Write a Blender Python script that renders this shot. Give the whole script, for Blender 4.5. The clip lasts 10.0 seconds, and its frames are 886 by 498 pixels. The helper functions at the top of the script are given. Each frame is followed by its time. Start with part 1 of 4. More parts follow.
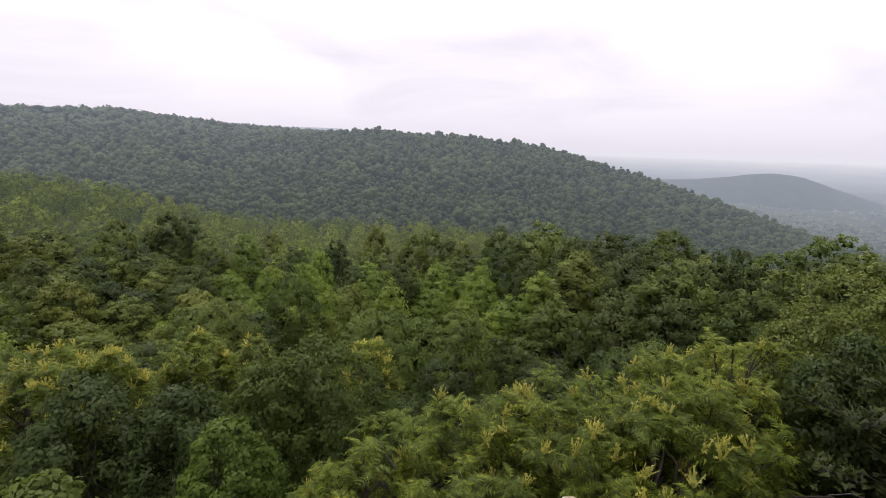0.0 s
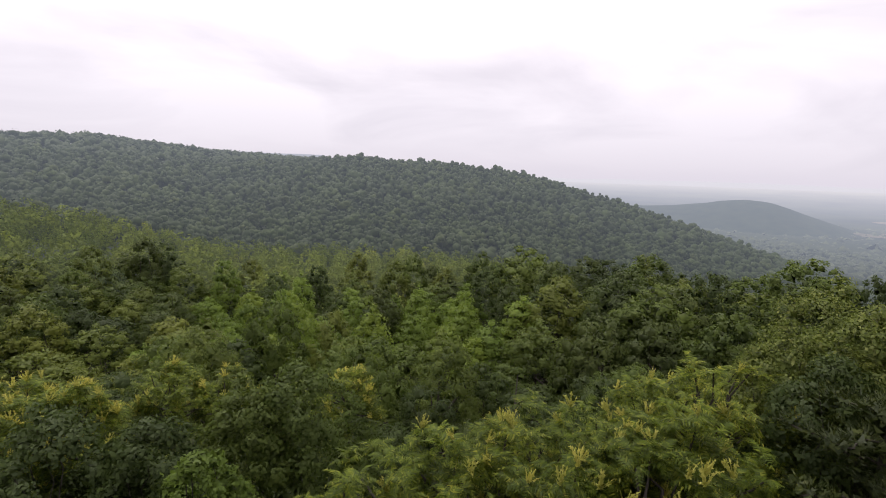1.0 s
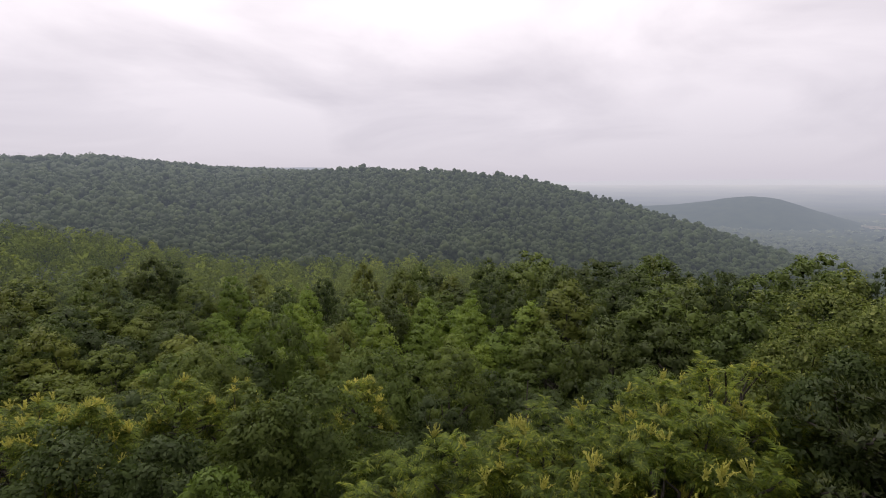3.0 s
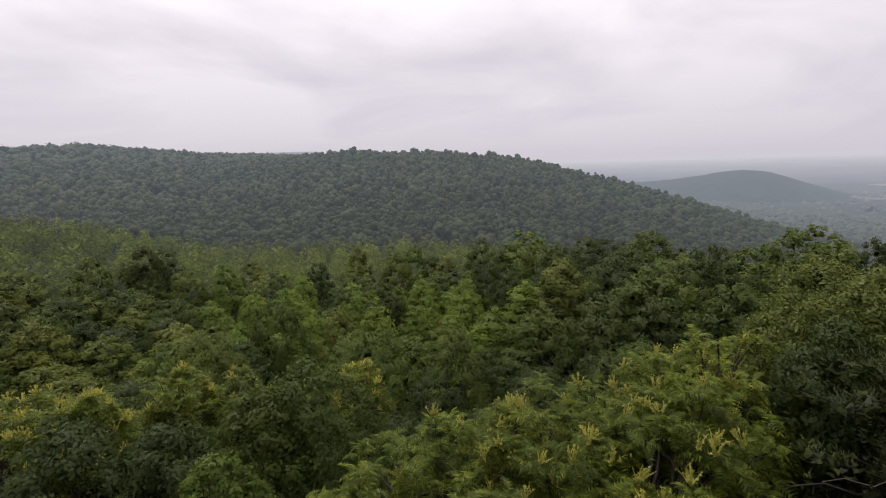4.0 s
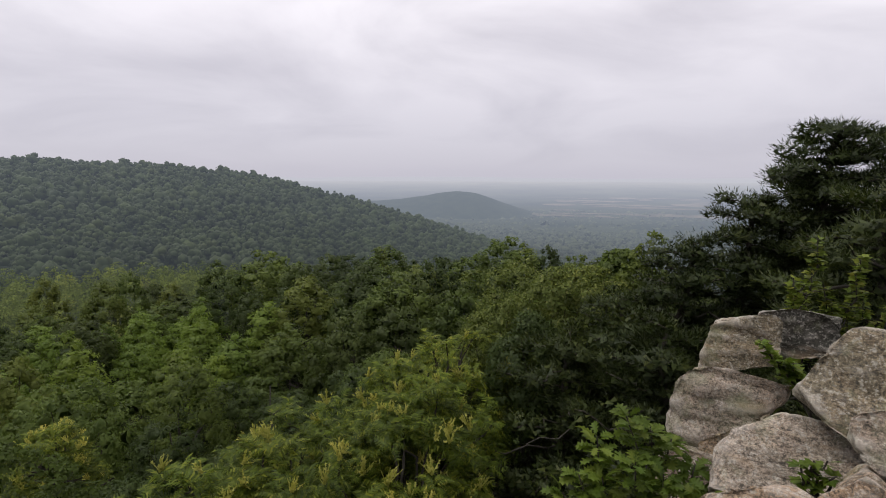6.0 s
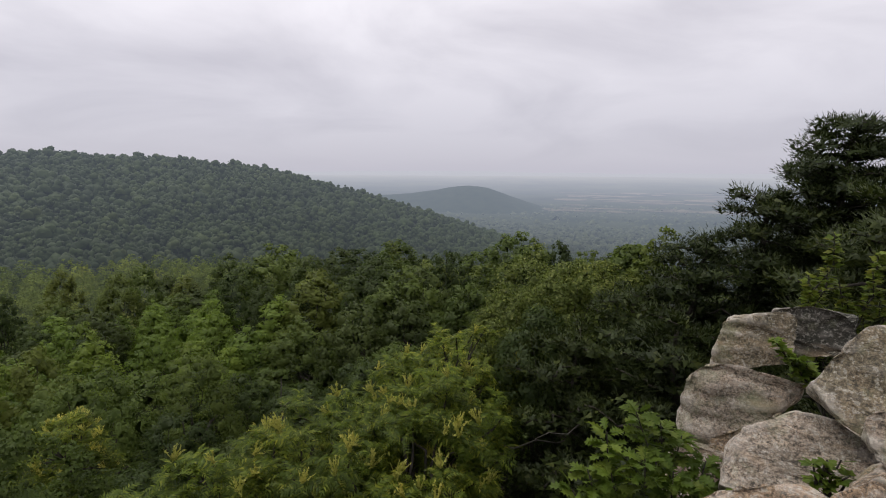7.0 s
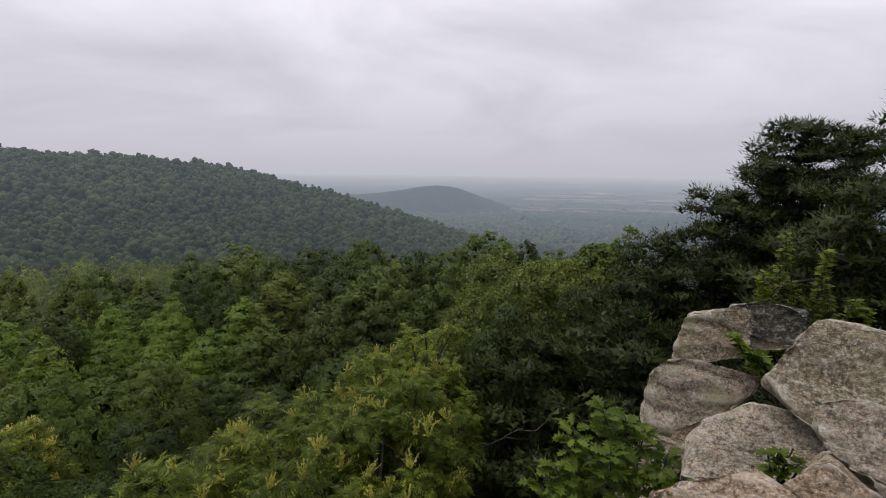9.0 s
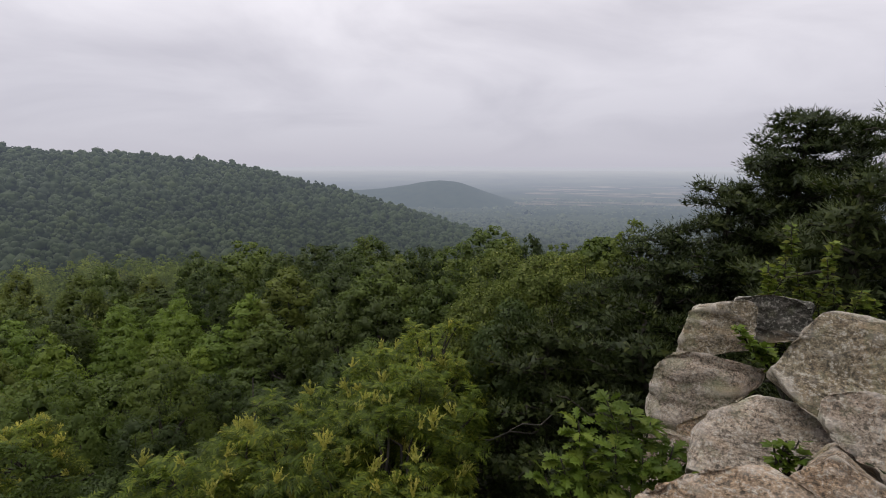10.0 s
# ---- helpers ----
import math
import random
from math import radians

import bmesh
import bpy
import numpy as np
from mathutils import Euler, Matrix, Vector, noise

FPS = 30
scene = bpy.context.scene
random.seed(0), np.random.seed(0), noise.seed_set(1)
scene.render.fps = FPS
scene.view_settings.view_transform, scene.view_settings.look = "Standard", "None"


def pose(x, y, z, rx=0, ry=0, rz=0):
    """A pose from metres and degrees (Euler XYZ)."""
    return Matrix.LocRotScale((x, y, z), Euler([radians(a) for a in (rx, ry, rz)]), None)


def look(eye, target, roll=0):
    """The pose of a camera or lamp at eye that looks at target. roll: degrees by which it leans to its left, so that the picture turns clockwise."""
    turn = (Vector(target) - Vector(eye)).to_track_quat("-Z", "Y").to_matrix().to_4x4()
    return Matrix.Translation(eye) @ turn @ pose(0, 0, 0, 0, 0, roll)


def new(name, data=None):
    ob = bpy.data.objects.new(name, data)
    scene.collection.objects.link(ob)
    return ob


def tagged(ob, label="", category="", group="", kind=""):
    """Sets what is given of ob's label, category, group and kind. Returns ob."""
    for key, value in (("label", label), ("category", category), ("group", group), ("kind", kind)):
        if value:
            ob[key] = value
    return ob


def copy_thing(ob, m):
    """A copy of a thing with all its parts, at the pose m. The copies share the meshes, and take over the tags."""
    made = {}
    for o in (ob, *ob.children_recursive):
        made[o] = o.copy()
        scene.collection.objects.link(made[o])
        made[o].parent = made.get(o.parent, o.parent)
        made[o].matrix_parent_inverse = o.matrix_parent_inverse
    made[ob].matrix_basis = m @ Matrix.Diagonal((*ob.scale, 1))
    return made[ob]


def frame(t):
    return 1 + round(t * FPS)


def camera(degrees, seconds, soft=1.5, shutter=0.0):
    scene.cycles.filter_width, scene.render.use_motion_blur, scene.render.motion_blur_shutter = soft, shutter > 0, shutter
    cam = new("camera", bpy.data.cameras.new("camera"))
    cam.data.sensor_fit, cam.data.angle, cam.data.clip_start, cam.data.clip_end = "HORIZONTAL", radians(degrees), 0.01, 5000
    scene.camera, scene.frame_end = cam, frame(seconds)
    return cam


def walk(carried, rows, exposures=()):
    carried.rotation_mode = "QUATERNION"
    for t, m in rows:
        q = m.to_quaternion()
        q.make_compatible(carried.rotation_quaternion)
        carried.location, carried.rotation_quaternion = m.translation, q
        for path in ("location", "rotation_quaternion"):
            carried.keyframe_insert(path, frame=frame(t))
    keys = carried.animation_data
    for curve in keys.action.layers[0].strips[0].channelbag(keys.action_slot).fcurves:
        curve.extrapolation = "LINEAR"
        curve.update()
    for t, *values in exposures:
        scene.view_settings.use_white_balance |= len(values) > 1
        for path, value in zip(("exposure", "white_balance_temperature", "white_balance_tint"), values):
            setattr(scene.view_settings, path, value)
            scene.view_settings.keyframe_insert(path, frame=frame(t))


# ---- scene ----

# ---------------------------------------------------------------- camera
EYE = 1.6                     # eye above the ledge the camera stands on
cam = camera(83.4, 10.0, soft=1.0)


def view(yaw, pitch, roll):
    """A pose at the eye: yaw to the left, pitch up, roll to the left; the eye swings a little round the body."""
    x, y = 0.04 * math.sin(radians(-yaw)), 0.04 * math.cos(radians(-yaw)) - 0.04
    return pose(x, y, EYE, 0, 0, yaw) @ pose(0, 0, 0, 90 + pitch) @ pose(0, 0, 0, 0, 0, roll)


walk(cam, [
    (0.0, view(0.0, -11.84, 1.64)), (0.5, view(-1.12, -10.23, 1.82)), (1.0, view(-1.97, -8.82, 1.77)),
    (1.5, view(-5.18, -9.52, 0.78)), (2.0, view(-11.85, -9.07, -1.32)), (2.5, view(-9.44, -8.47, -0.5)),
    (3.0, view(-1.38, -7.93, -0.41)), (3.2, view(0.84, -7.84, -0.98)), (4.3, view(-5.43, -10.61, -1.83)),
    (4.5, view(-9.5, -10.39, -0.97)), (5.0, view(-21.45, -7.65, -2.8)), (5.5, view(-29.21, -6.9, -1.86)),
    (6.0, view(-31.46, -8.45, 0.15)), (6.2, view(-30.32, -9.07, 0.25)), (7.3, view(-30.3, -9.1, 0.35)),
    (7.5, view(-30.69, -9.09, 0.33)), (8.0, view(-31.67, -9.31, 0.16)), (8.5, view(-32.7, -9.32, 0.45)),
    (9.0, view(-33.88, -9.09, 0.61)), (9.5, view(-34.38, -9.2, 0.66)), (10.0, view(-33.45, -9.67, 0.04)),
], exposures=[(0.0, 0.36, 6650, 14), (0.5, 0.34, 6700, 14), (1.0, 0.27, 6750, 14), (2.0, 0.08, 6750, 14), (2.5, 0.02, 6750, 14), (3.0, 0.0, 6750, 14), (4.5, -0.05, 6750, 14), (5.5, -0.11, 6600, 12), (7.5, -0.19, 6500, 10), (10.0, -0.21, 6500, 10)])

# ---------------------------------------------------------------- world and sun
world = bpy.data.worlds.new("overcast")
scene.world = world
world.use_nodes = True
wt = world.node_tree
wt.nodes.clear()


def wn(kind, **inputs):
    n = wt.nodes.new(kind)
    for k, v in inputs.items():
        n.inputs[k].default_value = v
    return n


sky = wn("ShaderNodeTexSky")
sky.sky_type, sky.sun_disc = "NISHITA", False
sky.sun_elevation, sky.sun_rotation = radians(65), radians(320)
coord = wn("ShaderNodeTexCoord")
sep = wn("ShaderNodeSeparateXYZ")
wt.links.new(coord.outputs["Generated"], sep.inputs[0])
lift = wn("ShaderNodeMath")
lift.operation = "MAXIMUM"
lift.inputs[1].default_value = 0.0
wt.links.new(sep.outputs["Z"], lift.inputs[0])
lift2 = wn("ShaderNodeMath")
lift2.operation = "ADD"
lift2.inputs[1].default_value = 0.22
wt.links.new(lift.outputs[0], lift2.inputs[0])
flat = wn("ShaderNodeVectorMath")
flat.operation = "DIVIDE"
wt.links.new(coord.outputs["Generated"], flat.inputs[0])
wt.links.new(lift2.outputs[0], flat.inputs[1])
cl1 = wn("ShaderNodeTexNoise", Scale=0.9, Detail=6.0, Roughness=0.5, Distortion=0.5)
wt.links.new(flat.outputs[0], cl1.inputs["Vector"])
ramp = wn("ShaderNodeValToRGB")
ramp.color_ramp.elements[0].position, ramp.color_ramp.elements[0].color = 0.34, (0.755, 0.73, 0.805, 1)
ramp.color_ramp.elements[1].position, ramp.color_ramp.elements[1].color = 0.58, (1.115, 1.08, 1.15, 1)
wt.links.new(cl1.outputs["Fac"], ramp.inputs[0])
low = wn("ShaderNodeMapRange", **{"From Min": 0.0, "From Max": 0.30, "To Min": 0.0, "To Max": 1.0})
wt.links.new(lift.outputs[0], low.inputs[0])
band = wn("ShaderNodeMix")
band.data_type = "RGBA"
band.inputs["A"].default_value = (0.635, 0.625, 0.715, 1)
wt.links.new(low.outputs[0], band.inputs["Factor"])
wt.links.new(ramp.outputs[0], band.inputs["B"])
bg_sky, bg_cloud, mixs, wout = wn("ShaderNodeBackground", Strength=0.1), wn("ShaderNodeBackground", Strength=1.0), wn("ShaderNodeMixShader", Fac=0.95), wn("ShaderNodeOutputWorld")
wt.links.new(sky.outputs[0], bg_sky.inputs[0])
zenith = wn("ShaderNodeMapRange", **{"From Min": 0.32, "From Max": 1.0, "To Min": 1.0, "To Max": 2.1})
wt.links.new(lift.outputs[0], zenith.inputs[0])
wt.links.new(zenith.outputs[0], bg_cloud.inputs["Strength"])
wt.links.new(band.outputs["Result"], bg_cloud.inputs[0])
wt.links.new(bg_sky.outputs[0], mixs.inputs[1])
wt.links.new(bg_cloud.outputs[0], mixs.inputs[2])
wt.links.new(mixs.outputs[0], wout.inputs[0])

sun = new("sun", bpy.data.lights.new("sun", "SUN"))
sun.data.energy, sun.data.angle, sun.data.color = 2.3, radians(30), (1.0, 0.98, 0.94)
sun.matrix_world = look((-60, 72, 200), (0, 0, 0))


# ---------------------------------------------------------------- materials
def material(name):
    m = bpy.data.materials.new(name)
    m.use_nodes = True
    t = m.node_tree
    return m, t, t.nodes["Principled BSDF"], t.nodes["Material Output"]


def ramp_node(t, source, *stops):
    r = t.nodes.new("ShaderNodeValToRGB")
    e = r.color_ramp.elements
    while len(e) < len(stops):
        e.new(0.5)
    for s, (p, c) in zip(e, stops):
        s.position, s.color = p, (*c, 1)
    t.links.new(source, r.inputs[0])
    return r.outputs[0]


def noise_node(t, scale, detail=4.0, rough=0.55, vector=None, distortion=0.0):
    n = t.nodes.new("ShaderNodeTexNoise")
    n.inputs["Scale"].default_value, n.inputs["Detail"].default_value = scale, detail
    n.inputs["Roughness"].default_value, n.inputs["Distortion"].default_value = rough, distortion
    if vector is not None:
        t.links.new(vector, n.inputs["Vector"])
    return n.outputs["Fac"]


def mix_colour(t, fac, a, b, mode="MIX"):
    n = t.nodes.new("ShaderNodeMix")
    n.data_type, n.blend_type = "RGBA", mode
    for key, v in (("Factor", fac), ("A", a), ("B", b)):
        if isinstance(v, (int, float)):
            n.inputs[key].default_value = v
        elif isinstance(v, tuple):
            n.inputs[key].default_value = (*v, 1)
        else:
            t.links.new(v, n.inputs[key])
    return n.outputs["Result"]


def haze_glow(t, p):
    """Haze painted as emission: a pale blue glow on distant land, which grows with its distance from the ledge."""
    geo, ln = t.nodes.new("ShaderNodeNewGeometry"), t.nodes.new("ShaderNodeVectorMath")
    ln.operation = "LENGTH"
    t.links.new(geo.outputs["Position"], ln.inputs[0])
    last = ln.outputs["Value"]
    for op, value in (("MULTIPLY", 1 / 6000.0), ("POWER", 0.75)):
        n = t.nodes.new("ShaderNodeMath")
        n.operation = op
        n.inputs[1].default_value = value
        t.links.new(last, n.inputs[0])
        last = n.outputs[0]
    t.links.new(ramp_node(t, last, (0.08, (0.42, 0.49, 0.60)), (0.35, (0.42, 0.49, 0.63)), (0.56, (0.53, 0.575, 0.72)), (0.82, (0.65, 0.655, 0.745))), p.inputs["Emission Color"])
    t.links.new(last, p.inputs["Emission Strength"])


def leaf_material(name, dark, light, tip=None, clear=0.44, rough=0.5, patch=0.09, spread=0.5, glow=False, tone=1.0, each=False):
    """Foliage: each leaf, each plant and each patch of the wood differs a little; glow paints haze on as emission."""
    m, t, p, out = material(name)
    geo = t.nodes.new("ShaderNodeNewGeometry")
    info = t.nodes.new("ShaderNodeObjectInfo")
    stops = [(at, (shade[0] * tone * 1.06, shade[1] * tone, shade[2] * tone * 0.95)) for at, shade in ((0.0, dark), (0.75, light), (1.0, tip)) if shade]
    vary = geo.outputs["Random Per Island"]
    if each:
        own_tone = t.nodes.new("ShaderNodeAttribute")
        own_tone.attribute_name = "tone"
        vary = own_tone.outputs["Fac"]
    col = ramp_node(t, vary, *stops)
    big = noise_node(t, patch, 1.0, vector=geo.outputs["Position"])
    col = mix_colour(t, 1.0, col, ramp_node(t, big, (0.3, (0.72, 0.74, 0.72)), (0.7, (1.25, 1.22, 1.2))), "MULTIPLY")
    own = ramp_node(t, info.outputs["Random"], (0.0, (1 - spread * 0.5, 1 - spread * 0.5, 1 - spread * 0.4)), (0.5, (1, 1, 1)), (1.0, (1 + spread * 0.8, 1 + spread * 0.45, 1 + spread * 0.2)))
    col = mix_colour(t, 1.0, col, own, "MULTIPLY")
    t.links.new(col, p.inputs["Base Color"])
    p.inputs["Roughness"].default_value = rough
    p.inputs["Specular IOR Level"].default_value = 0.14
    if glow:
        haze_glow(t, p)
    if clear:
        tr, mx = t.nodes.new("ShaderNodeBsdfTranslucent"), t.nodes.new("ShaderNodeMixShader")
        t.links.new(col, tr.inputs[0])
        mx.inputs[0].default_value = clear
        t.links.new(p.outputs[0], mx.inputs[1])
        t.links.new(tr.outputs[0], mx.inputs[2])
        t.links.new(mx.outputs[0], out.inputs[0])
    return m


def bark_material(name, dark, light):
    m, t, p, out = material(name)
    geo = t.nodes.new("ShaderNodeNewGeometry")
    f = noise_node(t, 14.0, 5.0, vector=geo.outputs["Position"])
    t.links.new(ramp_node(t, f, (0.3, dark), (0.7, light)), p.inputs["Base Color"])
    p.inputs["Roughness"].default_value = 0.9
    p.inputs["Specular IOR Level"].default_value = 0.08
    b = t.nodes.new("ShaderNodeBump")
    b.inputs["Distance"].default_value = 0.02
    t.links.new(f, b.inputs["Height"])
    t.links.new(b.outputs[0], p.inputs["Normal"])
    return m


def rock_material(name, grey, tan):
    m, t, p, out = material(name)
    co, info = t.nodes.new("ShaderNodeTexCoord"), t.nodes.new("ShaderNodeObjectInfo")
    shift = t.nodes.new("ShaderNodeVectorMath")
    shift.operation = "MULTIPLY_ADD"
    shift.inputs[1].default_value = (1, 1, 1)
    t.links.new(co.outputs["Object"], shift.inputs[0])
    t.links.new(info.outputs["Random"], shift.inputs[2])
    v = shift.outputs[0]
    mp = t.nodes.new("ShaderNodeMapping")
    mp.inputs["Scale"].default_value = (0.8, 1.0, 3.2)
    mp.inputs["Rotation"].default_value = (0.3, 0.35, 0.0)
    t.links.new(v, mp.inputs[0])
    layers = noise_node(t, 15.0, 8.0, 0.72, mp.outputs[0], 1.4)
    patches = noise_node(t, 2.6, 5.0, 0.6, v, 0.6)
    grain = noise_node(t, 170.0, 4.0, 0.7, v)
    crust = noise_node(t, 36.0, 6.0, 0.72, v, 0.25)
    mottle = noise_node(t, 75.0, 3.0, 0.6, v, 0.2)
    broad = noise_node(t, 6.0, 5.0, 0.6, mp.outputs[0], 0.7)
    col = mix_colour(t, ramp_node(t, patches, (0.42, (0, 0, 0)), (0.58, (1, 1, 1))), grey, tan)
    col = mix_colour(t, 1.0, col, ramp_node(t, broad, (0.32, (0.72, 0.72, 0.71)), (0.5, (1, 1, 1)), (0.68, (1.16, 1.15, 1.13))), "MULTIPLY")
    col = mix_colour(t, 1.0, col, ramp_node(t, layers, (0.32, (0.50, 0.49, 0.47)), (0.47, (0.95, 0.95, 0.95)), (0.68, (1.25, 1.23, 1.2))), "MULTIPLY")
    col = mix_colour(t, ramp_node(t, crust, (0.53, (0, 0, 0)), (0.585, (0.62, 0.62, 0.62))), col, (0.40, 0.385, 0.335))
    col = mix_colour(t, ramp_node(t, crust, (0.41, (0.8, 0.8, 0.8)), (0.475, (0, 0, 0))), col, (0.062, 0.058, 0.048))
    col = mix_colour(t, 1.0, col, ramp_node(t, mottle, (0.38, (0.64, 0.63, 0.61)), (0.5, (1.0, 1.0, 1.0)), (0.62, (1.30, 1.29, 1.26))), "MULTIPLY")
    crack = noise_node(t, 1.7, 5.0, 0.55, mp.outputs[0], 0.9)
    col = mix_colour(t, 1.0, col, ramp_node(t, crack, (0.486, (1, 1, 1)), (0.495, (0.42, 0.40, 0.38)), (0.504, (1, 1, 1))), "MULTIPLY")
    green = noise_node(t, 3.0, 6.0, 0.65, v, 0.3)
    col = mix_colour(t, ramp_node(t, green, (0.52, (0, 0, 0)), (0.66, (0.6, 0.6, 0.6))), col, (0.22, 0.235, 0.135))
    rust = noise_node(t, 2.1, 5.0, 0.6, mp.outputs[0], 0.5)
    col = mix_colour(t, ramp_node(t, rust, (0.56, (0, 0, 0)), (0.70, (0.55, 0.55, 0.55))), col, (0.36, 0.26, 0.16))
    col = mix_colour(t, 1.0, col, ramp_node(t, grain, (0.30, (0.68, 0.68, 0.68)), (0.52, (1.0, 1.0, 1.0)), (0.70, (1.22, 1.21, 1.2))), "MULTIPLY")
    geo = t.nodes.new("ShaderNodeNewGeometry")
    col = mix_colour(t, ramp_node(t, geo.outputs["Pointiness"], (0.505, (0, 0, 0)), (0.55, (0.4, 0.4, 0.4))), col, (0.60, 0.55, 0.48))
    t.links.new(col, p.inputs["Base Color"])
    p.inputs["Roughness"].default_value = 0.9
    p.inputs["Specular IOR Level"].default_value = 0.2
    h = mix_colour(t, 0.5, layers, crust)
    h = mix_colour(t, 0.3, h, grain)
    b = t.nodes.new("ShaderNodeBump")
    b.inputs["Strength"].default_value, b.inputs["Distance"].default_value = 1.0, 0.034
    t.links.new(h, b.inputs["Height"])
    t.links.new(b.outputs[0], p.inputs["Normal"])
    return m


M_OAK = leaf_material("oak_foliage", (0.052, 0.083, 0.017), (0.074, 0.109, 0.022), spread=0.4)
M_POPLAR = leaf_material("poplar_foliage", (0.082, 0.136, 0.019), (0.112, 0.174, 0.026), spread=0.4)
M_DARK = leaf_material("dark_foliage", (0.032, 0.053, 0.014), (0.047, 0.072, 0.019), spread=0.35)
M_OLIVE = leaf_material("olive_foliage", (0.066, 0.092, 0.018), (0.088, 0.121, 0.024), spread=0.35)
M_SUMAC = leaf_material("sumac_foliage", (0.048, 0.080, 0.010), (0.118, 0.174, 0.018), (0.225, 0.268, 0.032), patch=0.3, spread=0.3, tone=0.72)
M_PANICLE = leaf_material("panicle", (0.33, 0.36, 0.06), (0.48, 0.49, 0.13), spread=0.2, tone=0.85)
M_PINE = leaf_material("pine_needles", (0.022, 0.037, 0.010), (0.045, 0.069, 0.016), (0.070, 0.092, 0.021), clear=0.3, patch=0.8, spread=0.2, tone=0.6)
M_SAPLING = leaf_material("young_oak_leaf", (0.066, 0.118, 0.014), (0.114, 0.174, 0.022), (0.168, 0.224, 0.036), patch=2.0, spread=0.2, tone=0.78)
M_MAPLE = leaf_material("young_maple_leaf", (0.085, 0.135, 0.020), (0.145, 0.195, 0.030), (0.21, 0.225, 0.045), patch=2.0, spread=0.2, tone=0.9)
M_PALE = leaf_material("pale_oak_foliage", (0.054, 0.078, 0.015), (0.100, 0.134, 0.026), (0.175, 0.205, 0.060), spread=0.2, tone=1.1)
# the three far woods carry painted haze, as emission
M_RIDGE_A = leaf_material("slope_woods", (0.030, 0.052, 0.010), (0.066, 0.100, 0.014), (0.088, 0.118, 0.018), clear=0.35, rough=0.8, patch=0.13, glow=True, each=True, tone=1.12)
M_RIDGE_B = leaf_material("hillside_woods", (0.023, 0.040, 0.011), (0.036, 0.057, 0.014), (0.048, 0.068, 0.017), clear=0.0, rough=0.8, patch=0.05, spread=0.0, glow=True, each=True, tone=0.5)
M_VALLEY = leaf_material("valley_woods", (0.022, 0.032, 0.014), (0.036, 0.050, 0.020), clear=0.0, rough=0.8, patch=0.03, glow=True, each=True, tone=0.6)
M_BARK = bark_material("grey_bark", (0.02, 0.017, 0.014), (0.06, 0.053, 0.045))
M_DEAD = bark_material("weathered_dead_wood", (0.045, 0.04, 0.034), (0.095, 0.085, 0.074))
M_ROCK = rock_material("quartzite", (0.236, 0.186, 0.145), (0.275, 0.205, 0.150))
# quartzite darkened in its colour, for a rock face that lies in shade
M_ROCK_SHADED = rock_material("shaded_quartzite", (0.072, 0.071, 0.059), (0.094, 0.085, 0.068))
M_ROCK_GREEN = rock_material("lichened_quartzite", (0.175, 0.148, 0.098), (0.210, 0.164, 0.106))
M_ROCK_PALE = rock_material("pale_quartzite", (0.275, 0.229, 0.179), (0.309, 0.243, 0.184))
M_ROCK_TAN = rock_material("tan_quartzite", (0.259, 0.191, 0.129), (0.290, 0.203, 0.129))


def floor_material():
    m, t, p, out = material("forest_floor")
    geo = t.nodes.new("ShaderNodeNewGeometry")
    f = noise_node(t, 1.3, 6.0, 0.6, geo.outputs["Position"])
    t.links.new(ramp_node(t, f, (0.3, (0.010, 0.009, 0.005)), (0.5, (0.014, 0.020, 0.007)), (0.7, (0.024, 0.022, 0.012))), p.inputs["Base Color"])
    p.inputs["Roughness"].default_value = 0.95
    p.inputs["Specular IOR Level"].default_value = 0.03
    return m


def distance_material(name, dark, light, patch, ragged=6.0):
    """Land in the far distance, a backdrop with its haze painted on as emission."""
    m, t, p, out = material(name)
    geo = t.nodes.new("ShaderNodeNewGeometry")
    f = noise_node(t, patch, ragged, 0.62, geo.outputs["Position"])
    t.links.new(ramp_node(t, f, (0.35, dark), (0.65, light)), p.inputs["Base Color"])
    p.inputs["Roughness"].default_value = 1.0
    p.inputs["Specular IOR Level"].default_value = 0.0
    haze_glow(t, p)
    return m


M_FLOOR = floor_material()
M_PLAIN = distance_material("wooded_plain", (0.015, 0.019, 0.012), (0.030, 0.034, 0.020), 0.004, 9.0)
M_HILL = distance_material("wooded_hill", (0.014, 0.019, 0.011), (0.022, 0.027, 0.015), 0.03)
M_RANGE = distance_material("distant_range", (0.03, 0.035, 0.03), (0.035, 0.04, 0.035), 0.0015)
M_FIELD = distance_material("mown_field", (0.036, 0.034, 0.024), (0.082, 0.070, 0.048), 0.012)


# ---------------------------------------------------------------- mesh helpers
def polar(az, el, r):
    """A place r metres off over the ground, at an azimuth to the right of ahead and an elevation from the eye."""
    a = radians(az)
    return Vector((r * math.sin(a), r * math.cos(a), EYE + r * math.tan(radians(el))))


def facing(verts, f, normals):
    """Turns round the faces that look against the way by which they are lit."""
    p = verts[f[:, :3]]
    off = np.einsum("ij,ij->i", np.cross(p[:, 1] - p[:, 0], p[:, 2] - p[:, 0]), np.asarray(normals)[f[:, 0]]) < 0
    return np.where(off[:, None], f[:, ::-1], f)


